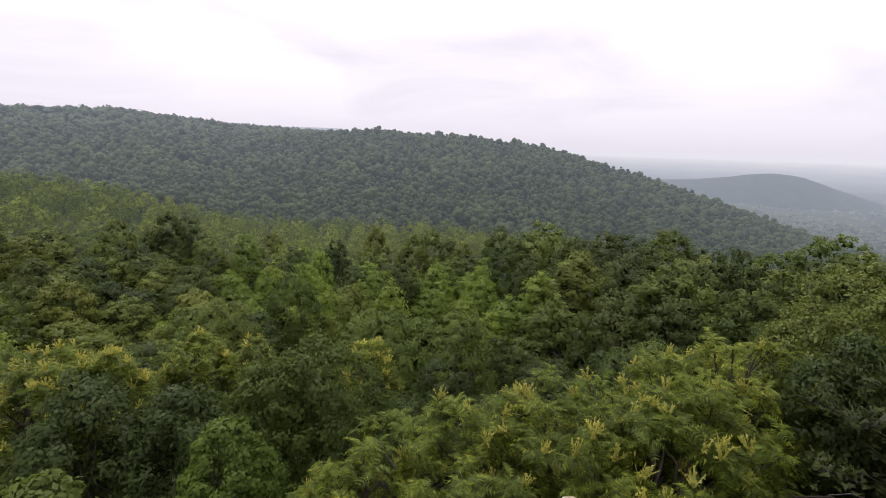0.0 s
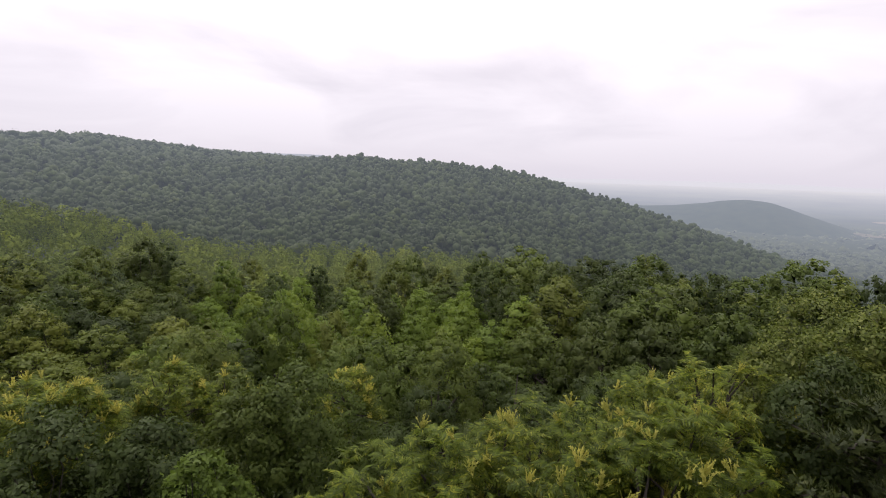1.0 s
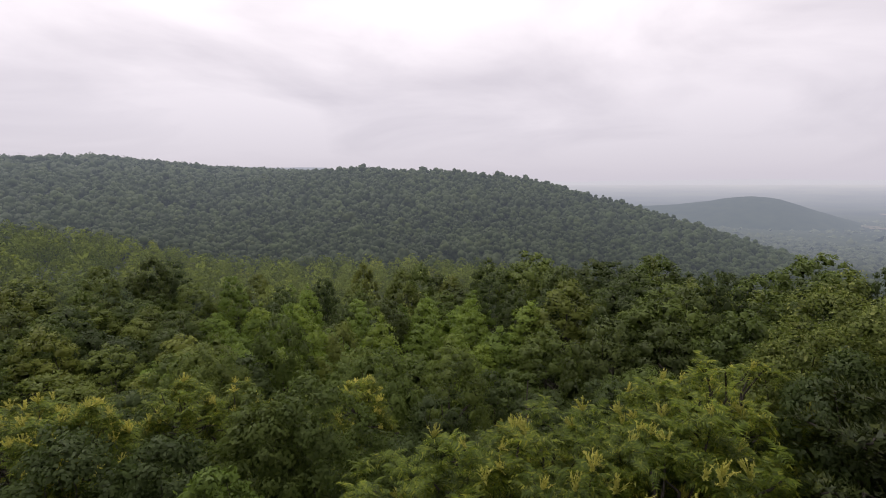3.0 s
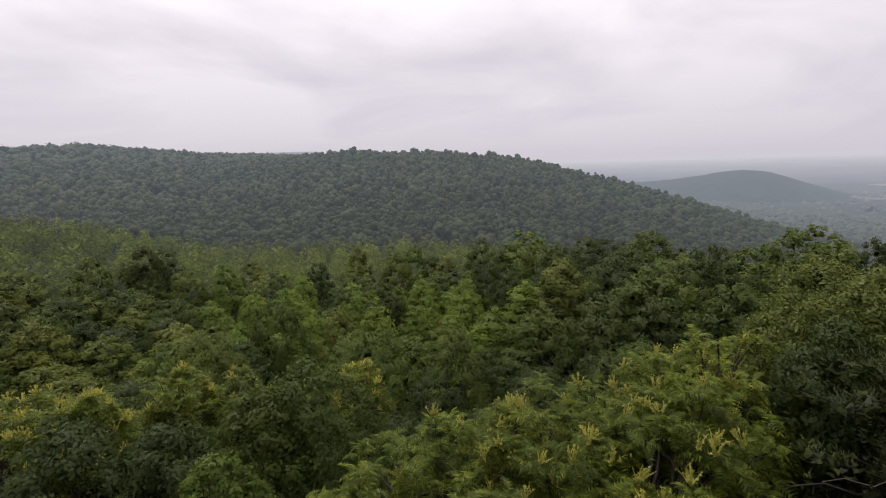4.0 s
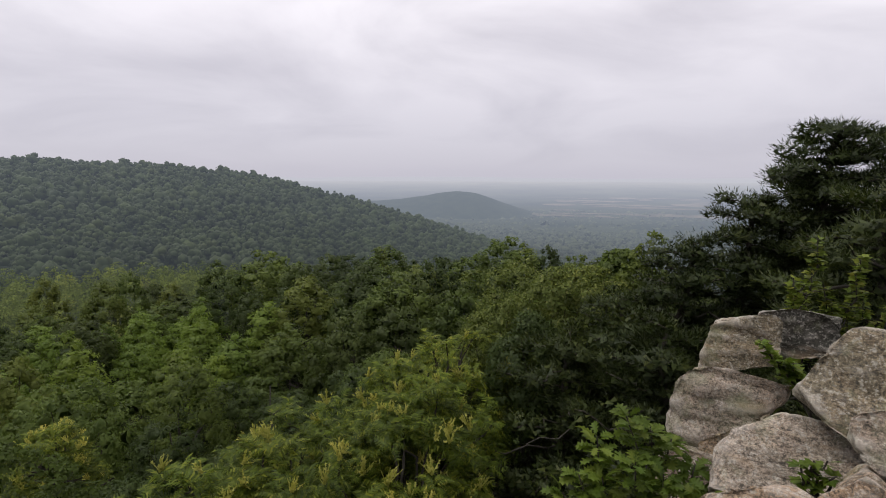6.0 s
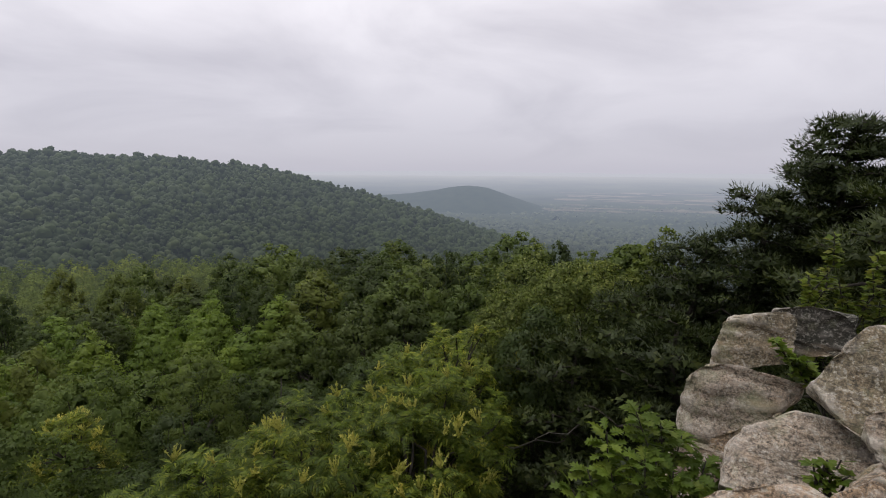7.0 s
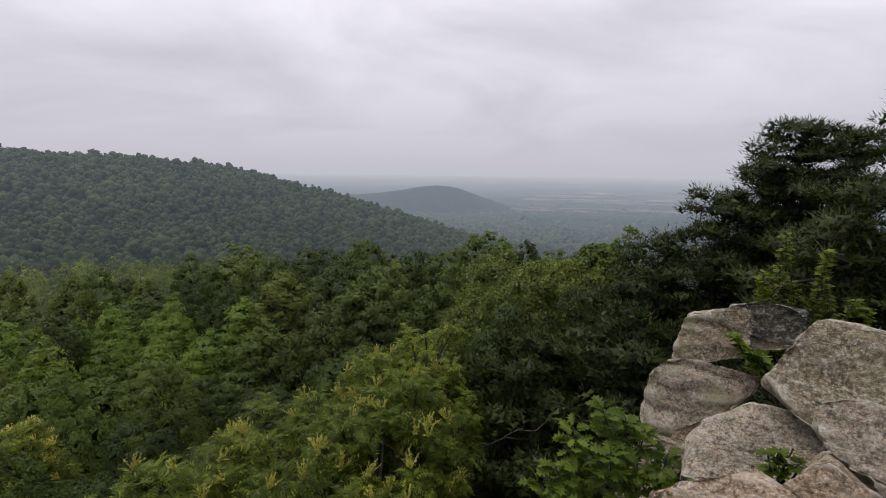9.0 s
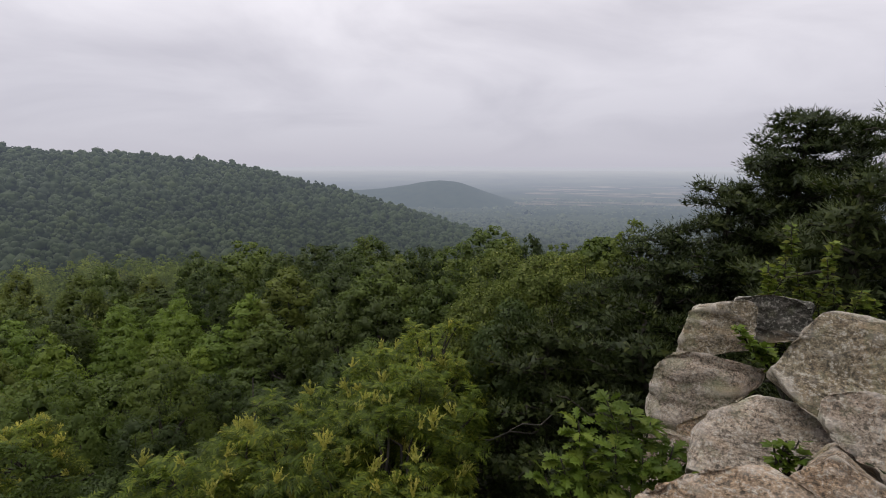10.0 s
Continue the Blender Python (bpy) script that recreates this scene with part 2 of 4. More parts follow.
def mesh_of(name, verts, faces, mats, index=None, smooth=False, normals=None, tone=None):
    """A mesh from arrays: verts (n, 3); faces, one array or several arrays of triangles or quads; normals to shade by, and a tone, for each vertex."""
    me = bpy.data.meshes.new(name)
    faces = faces if isinstance(faces, list) else [faces]
    verts = np.asarray(verts, np.float32)
    if normals is not None:
        faces = [facing(verts, f, normals) for f in faces]
    loops = np.concatenate([f.ravel() for f in faces]).astype(np.int32)
    sizes = np.concatenate([np.full(len(f), f.shape[1]) for f in faces]).astype(np.int32)
    me.vertices.add(len(verts))
    me.vertices.foreach_set("co", verts.ravel())
    me.loops.add(len(loops))
    me.loops.foreach_set("vertex_index", loops)
    me.polygons.add(len(sizes))
    me.polygons.foreach_set("loop_start", np.concatenate([[0], np.cumsum(sizes)[:-1]]).astype(np.int32))
    for m in mats if isinstance(mats, (list, tuple)) else [mats]:
        me.materials.append(m)
    if index is not None:
        me.polygons.foreach_set("material_index", np.asarray(index, np.int32))
    me.polygons.foreach_set("use_smooth", np.full(len(sizes), smooth))
    me.update(calc_edges=True)
    if normals is not None:
        me.polygons.foreach_set("use_smooth", np.full(len(sizes), True))
        me.normals_split_custom_set_from_vertices(unit(np.asarray(normals, np.float32)).tolist())
    if tone is not None:
        me.attributes.new("tone", "FLOAT", "POINT").data.foreach_set("value", np.asarray(tone, np.float32))
    return me


def part(name, me, parent=None, label=""):
    ob = new(name, me)
    ob.parent = parent
    return tagged(ob, label) if label else ob


def unit(v):
    return v / np.maximum(np.linalg.norm(v, axis=-1, keepdims=True), 1e-9)


def axes_of(ahead, up):
    """Orthonormal frames (n, 3, 3) with columns side, ahead, up."""
    a = unit(ahead)
    s = unit(np.cross(a, up))
    return np.stack([s, a, np.cross(s, a)], -1)


def scatter(tv, tf, places, frames, scale):
    """Copies of a template mesh (tv, tf), as arrays of one joined mesh."""
    n, k = len(places), len(tv)
    v = np.einsum("nij,kj->nki", frames, tv) * np.asarray(scale).reshape(-1, 1, 1) + places[:, None]
    fs = [(f[None] + (np.arange(n) * k)[:, None, None]).reshape(-1, f.shape[1]) for f in (tf if isinstance(tf, list) else [tf])]
    return v.reshape(-1, 3), fs


def join(*sets):
    """Joins (verts, faces list) sets; returns verts, faces."""
    vs, by, base = [], {3: [], 4: []}, 0
    for v, fs in sets:
        vs.append(v)
        for f in fs if isinstance(fs, list) else [fs]:
            by[f.shape[1]].append(f + base)
        base += len(v)
    return np.concatenate(vs), [np.concatenate(x) for x in by.values() if x]


def tube(points, radii, sides=6):
    """A tapered tube along points."""
    p = np.asarray(points, float)
    d = unit(np.gradient(p, axis=0))
    ref = np.where(np.abs(d[:, 2:3]) > 0.8, [[1.0, 0.13, 0.0]], [[0.0, 0.0, 1.0]])
    s = unit(np.cross(d, ref))
    u = np.cross(s, d)
    a = np.linspace(0, 2 * np.pi, sides, endpoint=False)
    v = p[:, None] + (s[:, None] * np.cos(a)[None, :, None] + u[:, None] * np.sin(a)[None, :, None]) * np.asarray(radii, float)[:, None, None]
    n = len(p)
    i, j = np.meshgrid(np.arange(n - 1), np.arange(sides), indexing="ij")
    k = (j + 1) % sides
    f = np.stack([i * sides + j, i * sides + k, (i + 1) * sides + k, (i + 1) * sides + j], -1).reshape(-1, 4)
    return v.reshape(-1, 3), [f]


def bend(a, b, rng, wobble=0.08, n=6):
    """A crooked way from a to b."""
    a, b = np.asarray(a, float), np.asarray(b, float)
    t = np.linspace(0, 1, n)[:, None]
    w = rng.normal(0, wobble * np.linalg.norm(b - a), (n, 3)) * np.sin(np.pi * t)
    return a + (b - a) * t + w


LEAF_V = np.array([[0, -0.5, 0], [0.30, -0.02, 0.10], [0, 0.5, -0.06], [-0.30, -0.02, 0.10]])
LEAF_F = np.array([[0, 1, 2], [0, 2, 3]])


TRI_V = np.array([[-0.32, -0.30, 0.05], [0.32, -0.30, 0.05], [0, 0.62, -0.05]])
TRI_F = np.array([[0, 1, 2]])


SMALL = bmesh.new()
bmesh.ops.create_icosphere(SMALL, subdivisions=1, radius=1.0)
BALL_V = np.array([v.co[:] for v in SMALL.verts])
BALL_F = np.array([[v.index for v in f.verts] for f in SMALL.faces])
SMALL.free()
DOME_F = BALL_F[BALL_V[BALL_F].mean(1)[:, 2] > -0.45]


def profile(z, kind):
    """Half width of a crown at a part z of its height."""
    if kind == "spire":
        return np.maximum(1 - z, 0) ** 0.62 * np.clip(0.55 + z * 2.0, 0, 1)
    if kind == "loose":
        return np.maximum(1 - z ** 1.6, 0) ** 0.62 * np.clip(0.5 + z * 2.0, 0, 1)
    return np.maximum(1 - z ** 2.1, 0) ** 0.55 * np.clip(0.5 + z * 2.2, 0, 1)


def crown_lobes(rng, count, radius, height, base, kind, lump):
    """Leafy lobes over the outside of a crown: places, radii, and the way that the crown faces there."""
    z = 1 - 0.8 * ((np.arange(count) + rng.uniform(0, 1, count)) / count) ** 0.85
    a = np.arange(count) * 2.39996 + rng.uniform(0, 6.28) + rng.normal(0, 0.25, count)
    uneven = 1 + 0.16 * np.sin(a * 2 + rng.uniform(0, 6)) + 0.10 * np.sin(a * 3 + z * 5 + rng.uniform(0, 6))
    w = profile(z, kind) * uneven * rng.uniform(0.78, 1.02, count)
    r = radius * lump * rng.uniform(0.65, 1.35, count) * (0.7 + 0.4 * (1 - z))
    c = np.stack([w * np.cos(a) * (radius - r * 0.6), w * np.sin(a) * (radius - r * 0.6), base + z * (height - r * 0.5)], -1)
    c[:, 2] += rng.normal(0, 0.025, count) * height
    face = unit(np.stack([np.cos(a) * (0.35 + w), np.sin(a) * (0.35 + w), 1.5 * z - 0.25], -1))
    return c, r, face


def crown_of(rng, n, lobes, leaf, shape, ragged=0.16, wild=0.24, inside=9, solid=0.0, soft=0.4):
    """Leaves over the lobes, and broad ones that fill the inside of each lobe: verts, faces, normals. The leaves are lit as the clump that they make up."""
    c, r, face = lobes
    w = r * r
    own = rng.choice(len(c), n, p=w / w.sum())
    d = unit(rng.normal(0, 1, (n, 3)) + face[own] * 0.9 + [0, 0, 0.35])
    depth = 0.86 + np.abs(rng.normal(0, ragged, (n, 1)))
    p = c[own] + d * r[own, None] * depth * [1, 1, 0.86]
    flat = unit(d + rng.normal(0, wild, (n, 3)))
    way = unit(np.cross(flat, rng.normal(0, 1, (n, 3))) + d * 0.8 - np.array([0, 0, 0.35]))
    v, f = scatter(*shape, p, axes_of(way, flat), leaf * rng.uniform(0.65, 1.35, n))
    lit = unit(d * 0.7 + face[own] * 0.7 + rng.normal(0, 0.12, (n, 3)))
    m = max(len(c) * inside, 1)
    own = np.resize(np.repeat(np.arange(len(c)), max(inside, 1)), m)
    e = unit(rng.normal(0, 1, (m, 3)) + face[own] * 0.4)
    q = c[own] + e * r[own, None] * rng.uniform(0.1, 0.5, (m, 1))
    turn = unit(rng.normal(0, 0.6, (m, 3)) + face[own] + [0, 0, 0.3])
    v2, f2 = scatter(*shape, q, axes_of(unit(np.cross(turn, rng.normal(0, 1, (m, 3)))), turn), r[own] * rng.uniform(0.4, 0.65, m))
    dark = unit(e * 0.4 + face[own] * 0.6)
    lit = np.concatenate([np.repeat(lit, len(shape[0]), 0), np.repeat(dark, len(shape[0]), 0)])
    sets = [(v, f), (v2, f2)]
    if solid:
        k = len(BALL_V)
        lump = BALL_V[None] * rng.uniform(1 - 0.85 * soft, 1 + 0.5 * soft, (len(c), k, 1)) * (r * solid)[:, None, None] + c[:, None]
        sets.append((lump.reshape(-1, 3), (DOME_F[None] + (np.arange(len(c)) * k)[:, None, None]).reshape(-1, 3)))
        lit = np.concatenate([lit, (BALL_V[None] * 0.8 + face[:, None] * 0.5 + rng.normal(0, soft, (len(c), k, 3))).reshape(-1, 3)])
    return *join(*sets), lit


def tree(name, rng, radius, height, crown, mat, leaf, n, count=60, lump=0.24, kind="dome", trunk=0.16, label="", category="tree", limbs=7, shape=(TRI_V, TRI_F), ragged=0.16, inside=16, solid=0.0):
    """A broad-leaved tree standing at its Empty: a trunk with limbs, and a crown of many leaves."""
    root = new(name)
    base = height - crown
    lobes = crown_lobes(rng, count, radius, crown, base, kind, lump)
    top = (0, 0, base + crown * 0.4)
    sets = [tube(bend((0, 0, -0.6), top, rng, 0.02, 8), np.linspace(trunk, trunk * 0.25, 8), 7)]
    for b in lobes[0][rng.choice(count, min(limbs, count), replace=False)]:
        z0 = base * rng.uniform(0.7, 1.0) + crown * rng.uniform(0, 0.3)
        sets.append(tube(bend((0, 0, min(z0, b[2])), b, rng, 0.06), np.linspace(trunk * 0.45, trunk * 0.08, 6), 5))
    part("trunk", mesh_of(name + "_trunk", *join(*sets), M_BARK, smooth=True), root)
    v, f, nrm = crown_of(rng, n, lobes, leaf, shape, ragged, inside=inside, solid=solid)
    part("crown", mesh_of(name + "_crown", v, f, mat, normals=nrm), root)
    return tagged(root, label, category)


# ---------------------------------------------------------------- the land
# Canopy tops along lines from the eye: azimuth, then pairs of distance and elevation.
LINES = {}


def line(az, *pairs):
    r, e = np.array(pairs, float).T
    LINES[az] = (np.log(r), e)


line(-180, (2, -38), (12, 8), (60, 3), (300, 0), (1000, -0.5), (5000, -0.5))
line(-75, (5, -48), (8, -38), (14, -30), (22, -24), (55, -11), (120, -4), (180, -2), (260, -2), (500, 2.0), (700, 2.8), (1000, 2.0), (5000, -0.5))
line(-42, (5, -48), (8, -42), (14, -32), (22, -26), (35, -20), (55, -14.5), (80, -10.5), (120, -6.3), (175, -3.2), (260, -5.0), (380, -2.0), (500, 0.2), (700, 2.3), (1000, 1.5), (5000, -0.5))
line(-33, (5, -50), (8, -43), (14, -34), (22, -27), (35, -20.5), (55, -15.5), (80, -11.5), (120, -7.8), (175, -4.7), (260, -5.2), (380, -2.0), (500, 0.3), (700, 2.6), (1000, 1.5), (5000, -0.5))
line(-22, (5, -52), (8, -46), (14, -36), (22, -28), (35, -22), (55, -17), (80, -13.5), (120, -10.4), (180, -8.2), (260, -5.5), (380, -2.6), (500, 0.0), (680, 1.6), (1000, 0.8), (5000, -0.5))
line(-8, (5, -54), (8, -48), (14, -38), (22, -29), (35, -23), (55, -18), (80, -14), (120, -11.4), (180, -9.0), (260, -5.6), (380, -1.3), (520, 1.5), (700, 0.8), (1000, 0.2), (5000, -0.5))
line(2, (5, -54), (8, -48), (14, -38), (22, -29), (35, -23), (55, -17.5), (80, -13), (120, -11.2), (180, -9.4), (260, -5.8), (380, -1.4), (500, 1.1), (700, 0.0), (1000, -1), (5000, -0.5))
line(11, (5, -54), (8, -48), (14, -38), (22, -29), (35, -23), (55, -16), (78, -9.7), (120, -10.8), (180, -9.8), (260, -6), (380, -1.9), (480, 0.3), (700, -2), (1000, -4), (2500, -3.0), (3600, -1.5), (5000, -0.45))
line(24, (5, -54), (8, -46), (14, -37), (22, -29), (35, -22), (55, -14), (75, -9.5), (120, -11.5), (180, -11.2), (260, -8.4), (380, -4.8), (450, -3.2), (700, -5.5), (1000, -6.5), (2500, -3.0), (3600, -1.5), (5000, -0.45))
line(34, (5, -54), (8, -46), (14, -36), (22, -27), (35, -20), (55, -12.5), (75, -9.6), (120, -12), (180, -12), (260, -10), (380, -7.2), (430, -6.4), (700, -8), (1000, -7.0), (2500, -3.0), (3600, -1.5), (5000, -0.45))
line(44, (5, -54), (8, -46), (14, -34), (22, -24), (35, -16), (55, -10.5), (75, -9), (120, -12), (260, -12), (380, -9.8), (500, -9.0), (700, -8.6), (1000, -7.3), (2500, -3.0), (3600, -1.5), (5000, -0.45))
line(56, (5, -42), (8, -34), (14, -24), (22, -17), (35, -12), (55, -11), (120, -14), (380, -13), (700, -10), (1000, -7.4), (2500, -3.0), (3600, -1.5), (5000, -0.45))
line(85, (4, -30), (8, -20), (14, -14), (22, -10), (35, -9), (55, -10), (120, -13), (380, -13), (700, -10), (1000, -7.4), (2500, -3.0), (3600, -1.5), (5000, -0.45))
line(180, (2, -38), (12, 8), (60, 3), (300, 0), (1000, -0.5), (5000, -0.5))


def canopy(az, r):
    """Height of the tree tops over the ground plan, by azimuth in degrees and distance."""
    az, r = np.broadcast_arrays(np.asarray(az, float), np.asarray(r, float))
    keys = np.array(sorted(LINES))
    el = np.stack([np.interp(np.log(np.maximum(r, 1e-3)), *LINES[k]) for k in keys])
    j = np.clip(np.searchsorted(keys, az, "right") - 1, 0, len(keys) - 2)
    f = (az - keys[j]) / (keys[j + 1] - keys[j])
    e0 = np.take_along_axis(el, j[None], 0)[0]
    e1 = np.take_along_axis(el, j[None] + 1, 0)[0]
    return EYE + r * np.tan(np.radians(e0 + (e1 - e0) * f))


def tall(r):
    """How far the ground lies under the tree tops."""
    return np.interp(r, [0, 2, 6, 12, 30, 90, 900, 1100, 1400, 5000], [0.2, 0.3, 2.5, 6.0, 8.5, 11, 11, 8, 0, 0])


def ground_sheet():
    az = np.concatenate([np.arange(-180, -60, 10), np.arange(-60, 90, 1.5), np.arange(90, 180, 10)])
    r = np.concatenate([[0.6, 1.2, 1.8], np.geomspace(2.4, 4900, 90)])
    a, d = np.meshgrid(az, r, indexing="ij")
    z = canopy(a, d) - tall(d)
    back = np.clip((np.abs(a) - 75) / 60, 0, 1)
    z = z * (1 - back) + back * np.interp(d, [0, 3, 50, 400, 5000], [-0.3, -0.3, -1.0, -8, -40])
    z = np.where(d < 3.0, np.minimum(z, -0.35), z)
    x, y = d * np.sin(np.radians(a)), d * np.cos(np.radians(a))
    n, k = a.shape
    v = np.concatenate([np.stack([x, y, z], -1).reshape(-1, 3), [[0, 0, -0.35]]])
    i, j = np.meshgrid(np.arange(n), np.arange(k - 1), indexing="ij")
    i2 = (i + 1) % n
    f = np.stack([i * k + j, i2 * k + j, i2 * k + j + 1, i * k + j + 1], -1).reshape(-1, 4)[:, ::-1]
    hub = np.stack([np.full(n, n * k), np.arange(n) * k, ((np.arange(n) + 1) % n) * k], -1)[:, ::-1]
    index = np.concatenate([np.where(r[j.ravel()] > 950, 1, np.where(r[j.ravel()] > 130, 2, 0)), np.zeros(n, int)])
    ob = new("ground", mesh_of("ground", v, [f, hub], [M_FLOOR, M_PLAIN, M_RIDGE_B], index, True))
    tagged(ob, "dark forest floor falling away to a hazy wooded plain", "ground", kind="structure")


ground_sheet()


def far_hill():
    """A low wooded hill standing in the valley."""
    u, w = np.meshgrid(np.linspace(16, 48, 80), np.linspace(-1, 1, 24), indexing="ij")
    az, r = u, 1900 + w * 560
    crest = np.interp(u, [16, 22.7, 26.5, 29.8, 31.6, 33.1, 35.4, 37.8, 41.7, 48], [-104, -97, -89, -73, -62, -58, -66, -95, -139, -185])
    z = -185 + (crest + 185) * (np.cos(w * np.pi) * 0.5 + 0.5)
    rough = np.array([noise.noise((a * 0.8, b / 60, 3.0)) for a, b in zip(az.ravel(), r.ravel())]).reshape(az.shape)
    z = z + rough * 2.5
    v = np.stack([r * np.sin(np.radians(az)), r * np.cos(np.radians(az)), z], -1).reshape(-1, 3)
    i, j = np.meshgrid(np.arange(79), np.arange(23), indexing="ij")
    f = np.stack([i * 24 + j, i * 24 + j + 1, (i + 1) * 24 + j + 1, (i + 1) * 24 + j], -1).reshape(-1, 4)
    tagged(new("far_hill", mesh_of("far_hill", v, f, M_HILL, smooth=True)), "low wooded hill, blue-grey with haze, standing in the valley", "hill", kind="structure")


far_hill()


def far_range(name, r, el, seed, mat, a0=-30, a1=110):
    az = np.linspace(a0, a1, 160)
    wave = np.array([noise.noise((a * 0.05, seed, 0)) + 0.4 * noise.noise((a * 0.21, seed, 5)) for a in az])
    top = EYE + r * np.tan(np.radians(el + 0.22 * wave))
    rows = []
    for off, z in ((-350, np.full(160, -190.0)), (0, top), (120, np.full(160, -190.0))):
        d = r + off
        rows.append(np.stack([d * np.sin(np.radians(az)), d * np.cos(np.radians(az)), z], -1))
    v = np.stack(rows, 1).reshape(-1, 3)
    i, j = np.meshgrid(np.arange(159), np.arange(2), indexing="ij")
    f = np.stack([i * 3 + j, i * 3 + j + 1, (i + 1) * 3 + j + 1, (i + 1) * 3 + j], -1).reshape(-1, 4)
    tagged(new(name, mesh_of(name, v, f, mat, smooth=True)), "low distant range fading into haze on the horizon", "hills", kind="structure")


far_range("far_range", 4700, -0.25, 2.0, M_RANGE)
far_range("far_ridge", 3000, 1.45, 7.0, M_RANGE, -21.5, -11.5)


def fields():
    rng = np.random.default_rng(5)
    for k in range(34):
        az, r = rng.uniform(44, 64), rng.uniform(1750, 2900)
        w, d = rng.uniform(40, 170), rng.uniform(25, 80)
        a = np.linspace(0, 2 * np.pi, 9, endpoint=False)
        rr = rng.uniform(0.45, 1.2, 9)
        t, n = np.array([math.cos(radians(az)), -math.sin(radians(az))]), np.array([math.sin(radians(az)), math.cos(radians(az))])
        xy = n * r + np.outer(np.cos(a) * rr * w, t) + np.outer(np.sin(a) * rr * d, n)
        dist, azs = np.hypot(*xy.T), np.degrees(np.arctan2(xy[:, 0], xy[:, 1]))
        z = canopy(azs, dist) + 1.5
        v = np.concatenate([np.column_stack([xy, z]), [[*xy.mean(0), z.mean()]]])
        f = np.array([[i, (i + 1) % 9, 9] for i in range(9)])[:, ::-1]
        tagged(new("field", mesh_of("field", v, f, M_FIELD)), "pale mown field among woods on the hazy plain", "field", group="valley fields", kind="structure")


fields()

# ---------------------------------------------------------------- woods in the distance

def woods(name, label, mat, r0, r1, a0, a1, spacing, size, cards, seed, leaf=0.2, bumps=0.3, tall_ones=0.28, fill=0.9, leafy=0, lobes=30, inside=4, solid=0.0):
    """A far wood as one mesh: for each tree a lumpy dome under loose sprays of leaves; each tree has a tone of its own."""
    rng = np.random.default_rng(seed)
    rows = []
    for k, d in enumerate(np.arange(r0, r1, spacing * 0.9)):
        step = math.degrees(spacing * 1.1 / d)
        rows.append([(d, a + (k % 2) * step / 2) for a in np.arange(a0, a1, step)])
    grid = np.concatenate(rows)
    n = len(grid)
    r = grid[:, 0] + rng.uniform(-0.7, 0.7, n) * spacing
    az = grid[:, 1] + np.degrees(rng.uniform(-0.75, 0.75, n) * spacing / r)
    rad = size * np.clip(np.exp(rng.normal(-0.03, tall_ones, n)), 0.5, 1.8)
    z = canopy(az, r) - rad * 0.9 + (rad - size) * 0.5 + rng.normal(0, size * bumps, n)
    c = np.stack([r * np.sin(np.radians(az)), r * np.cos(np.radians(az)), z], -1)
    patch = np.array([noise.noise((p[0] / 45, p[1] / 45, seed)) for p in c])
    tone = np.clip(0.5 + 0.30 * patch + rng.normal(0, 0.20, n), 0, 1)
    high = rng.uniform(0.8, 1.25, n)
    shape = np.stack([np.ones(n), np.ones(n), high], -1)
    tv, tf = BALL_V, BALL_F
    k = len(tv)
    swell = 1 + rng.uniform(-0.28, 0.16, (n, k, 1))
    if leafy:
        spin = rng.uniform(0, 2 * np.pi, n)
        turn = np.zeros((n, 3, 3))
        turn[:, 0, 0], turn[:, 0, 1], turn[:, 1, 0], turn[:, 1, 1], turn[:, 2, 2] = np.cos(spin), -np.sin(spin), np.sin(spin), np.cos(spin), 1.0
        sets, lit, tones = [], [], []
        for j in range(6):
            own = np.arange(j, n, 6)
            cv, cf, cn = crown_of(rng, leafy, crown_lobes(rng, lobes, 1.0, 1.9, -1.0, ("dome", "spire", "loose")[j % 3], 1.37 / math.sqrt(lobes)), leaf, (TRI_V, TRI_F), inside=inside, solid=solid, soft=0.18)
            sets.append(scatter(cv, cf, c[own], turn[own], rad[own]))
            lit.append(np.einsum("nij,kj->nki", turn[own], cn).reshape(-1, 3))
            tones.append(np.repeat(tone[own], len(cv)))
        v, f = join(*sets)
        tagged(new(name, mesh_of(name, v, f, mat, normals=np.concatenate(lit), tone=np.concatenate(tones))), label, "woods", kind="stuff")
        return
    lumps = tv[None] * swell * fill * rad[:, None, None] * shape[:, None] + c[:, None]
    lit = [unit(tv[None] + [0, 0, 0.15] + rng.normal(0, 0.36, (n, k, 3))).reshape(-1, 3)]
    sets = [(lumps.reshape(-1, 3), [(tf[None] + (np.arange(n) * k)[:, None, None]).reshape(-1, 3)])]
    tones = [np.repeat(tone, k)]
    if cards:
        m = n * cards
        own = np.repeat(np.arange(n), cards)
        d = unit(rng.normal(0, 1, (m, 3)) + [0, 0, 0.5])
        p = c[own] + d * rad[own, None] * rng.uniform(0.84, 1.0, (m, 1)) * shape[own]
        nrm = unit(d + rng.normal(0, 0.22, (m, 3)))
        way = unit(np.cross(nrm, rng.normal(0, 1, (m, 3))))
        sets.append(scatter(TRI_V * [1.5, 1, 1], TRI_F, p, axes_of(way, nrm), rad[own] * leaf * rng.uniform(0.6, 1.3, m)))
        lit.append(np.repeat(unit(d + [0, 0, 0.1] + rng.normal(0, 0.28, (m, 3))), 3, 0))
        tones.append(np.repeat(np.clip(tone[own] + rng.normal(0, 0.08, m), 0, 1), 3))
    v, f = join(*sets)
    tagged(new(name, mesh_of(name, v, f, mat, normals=np.concatenate(lit), tone=np.concatenate(tones))), label, "woods", kind="stuff")


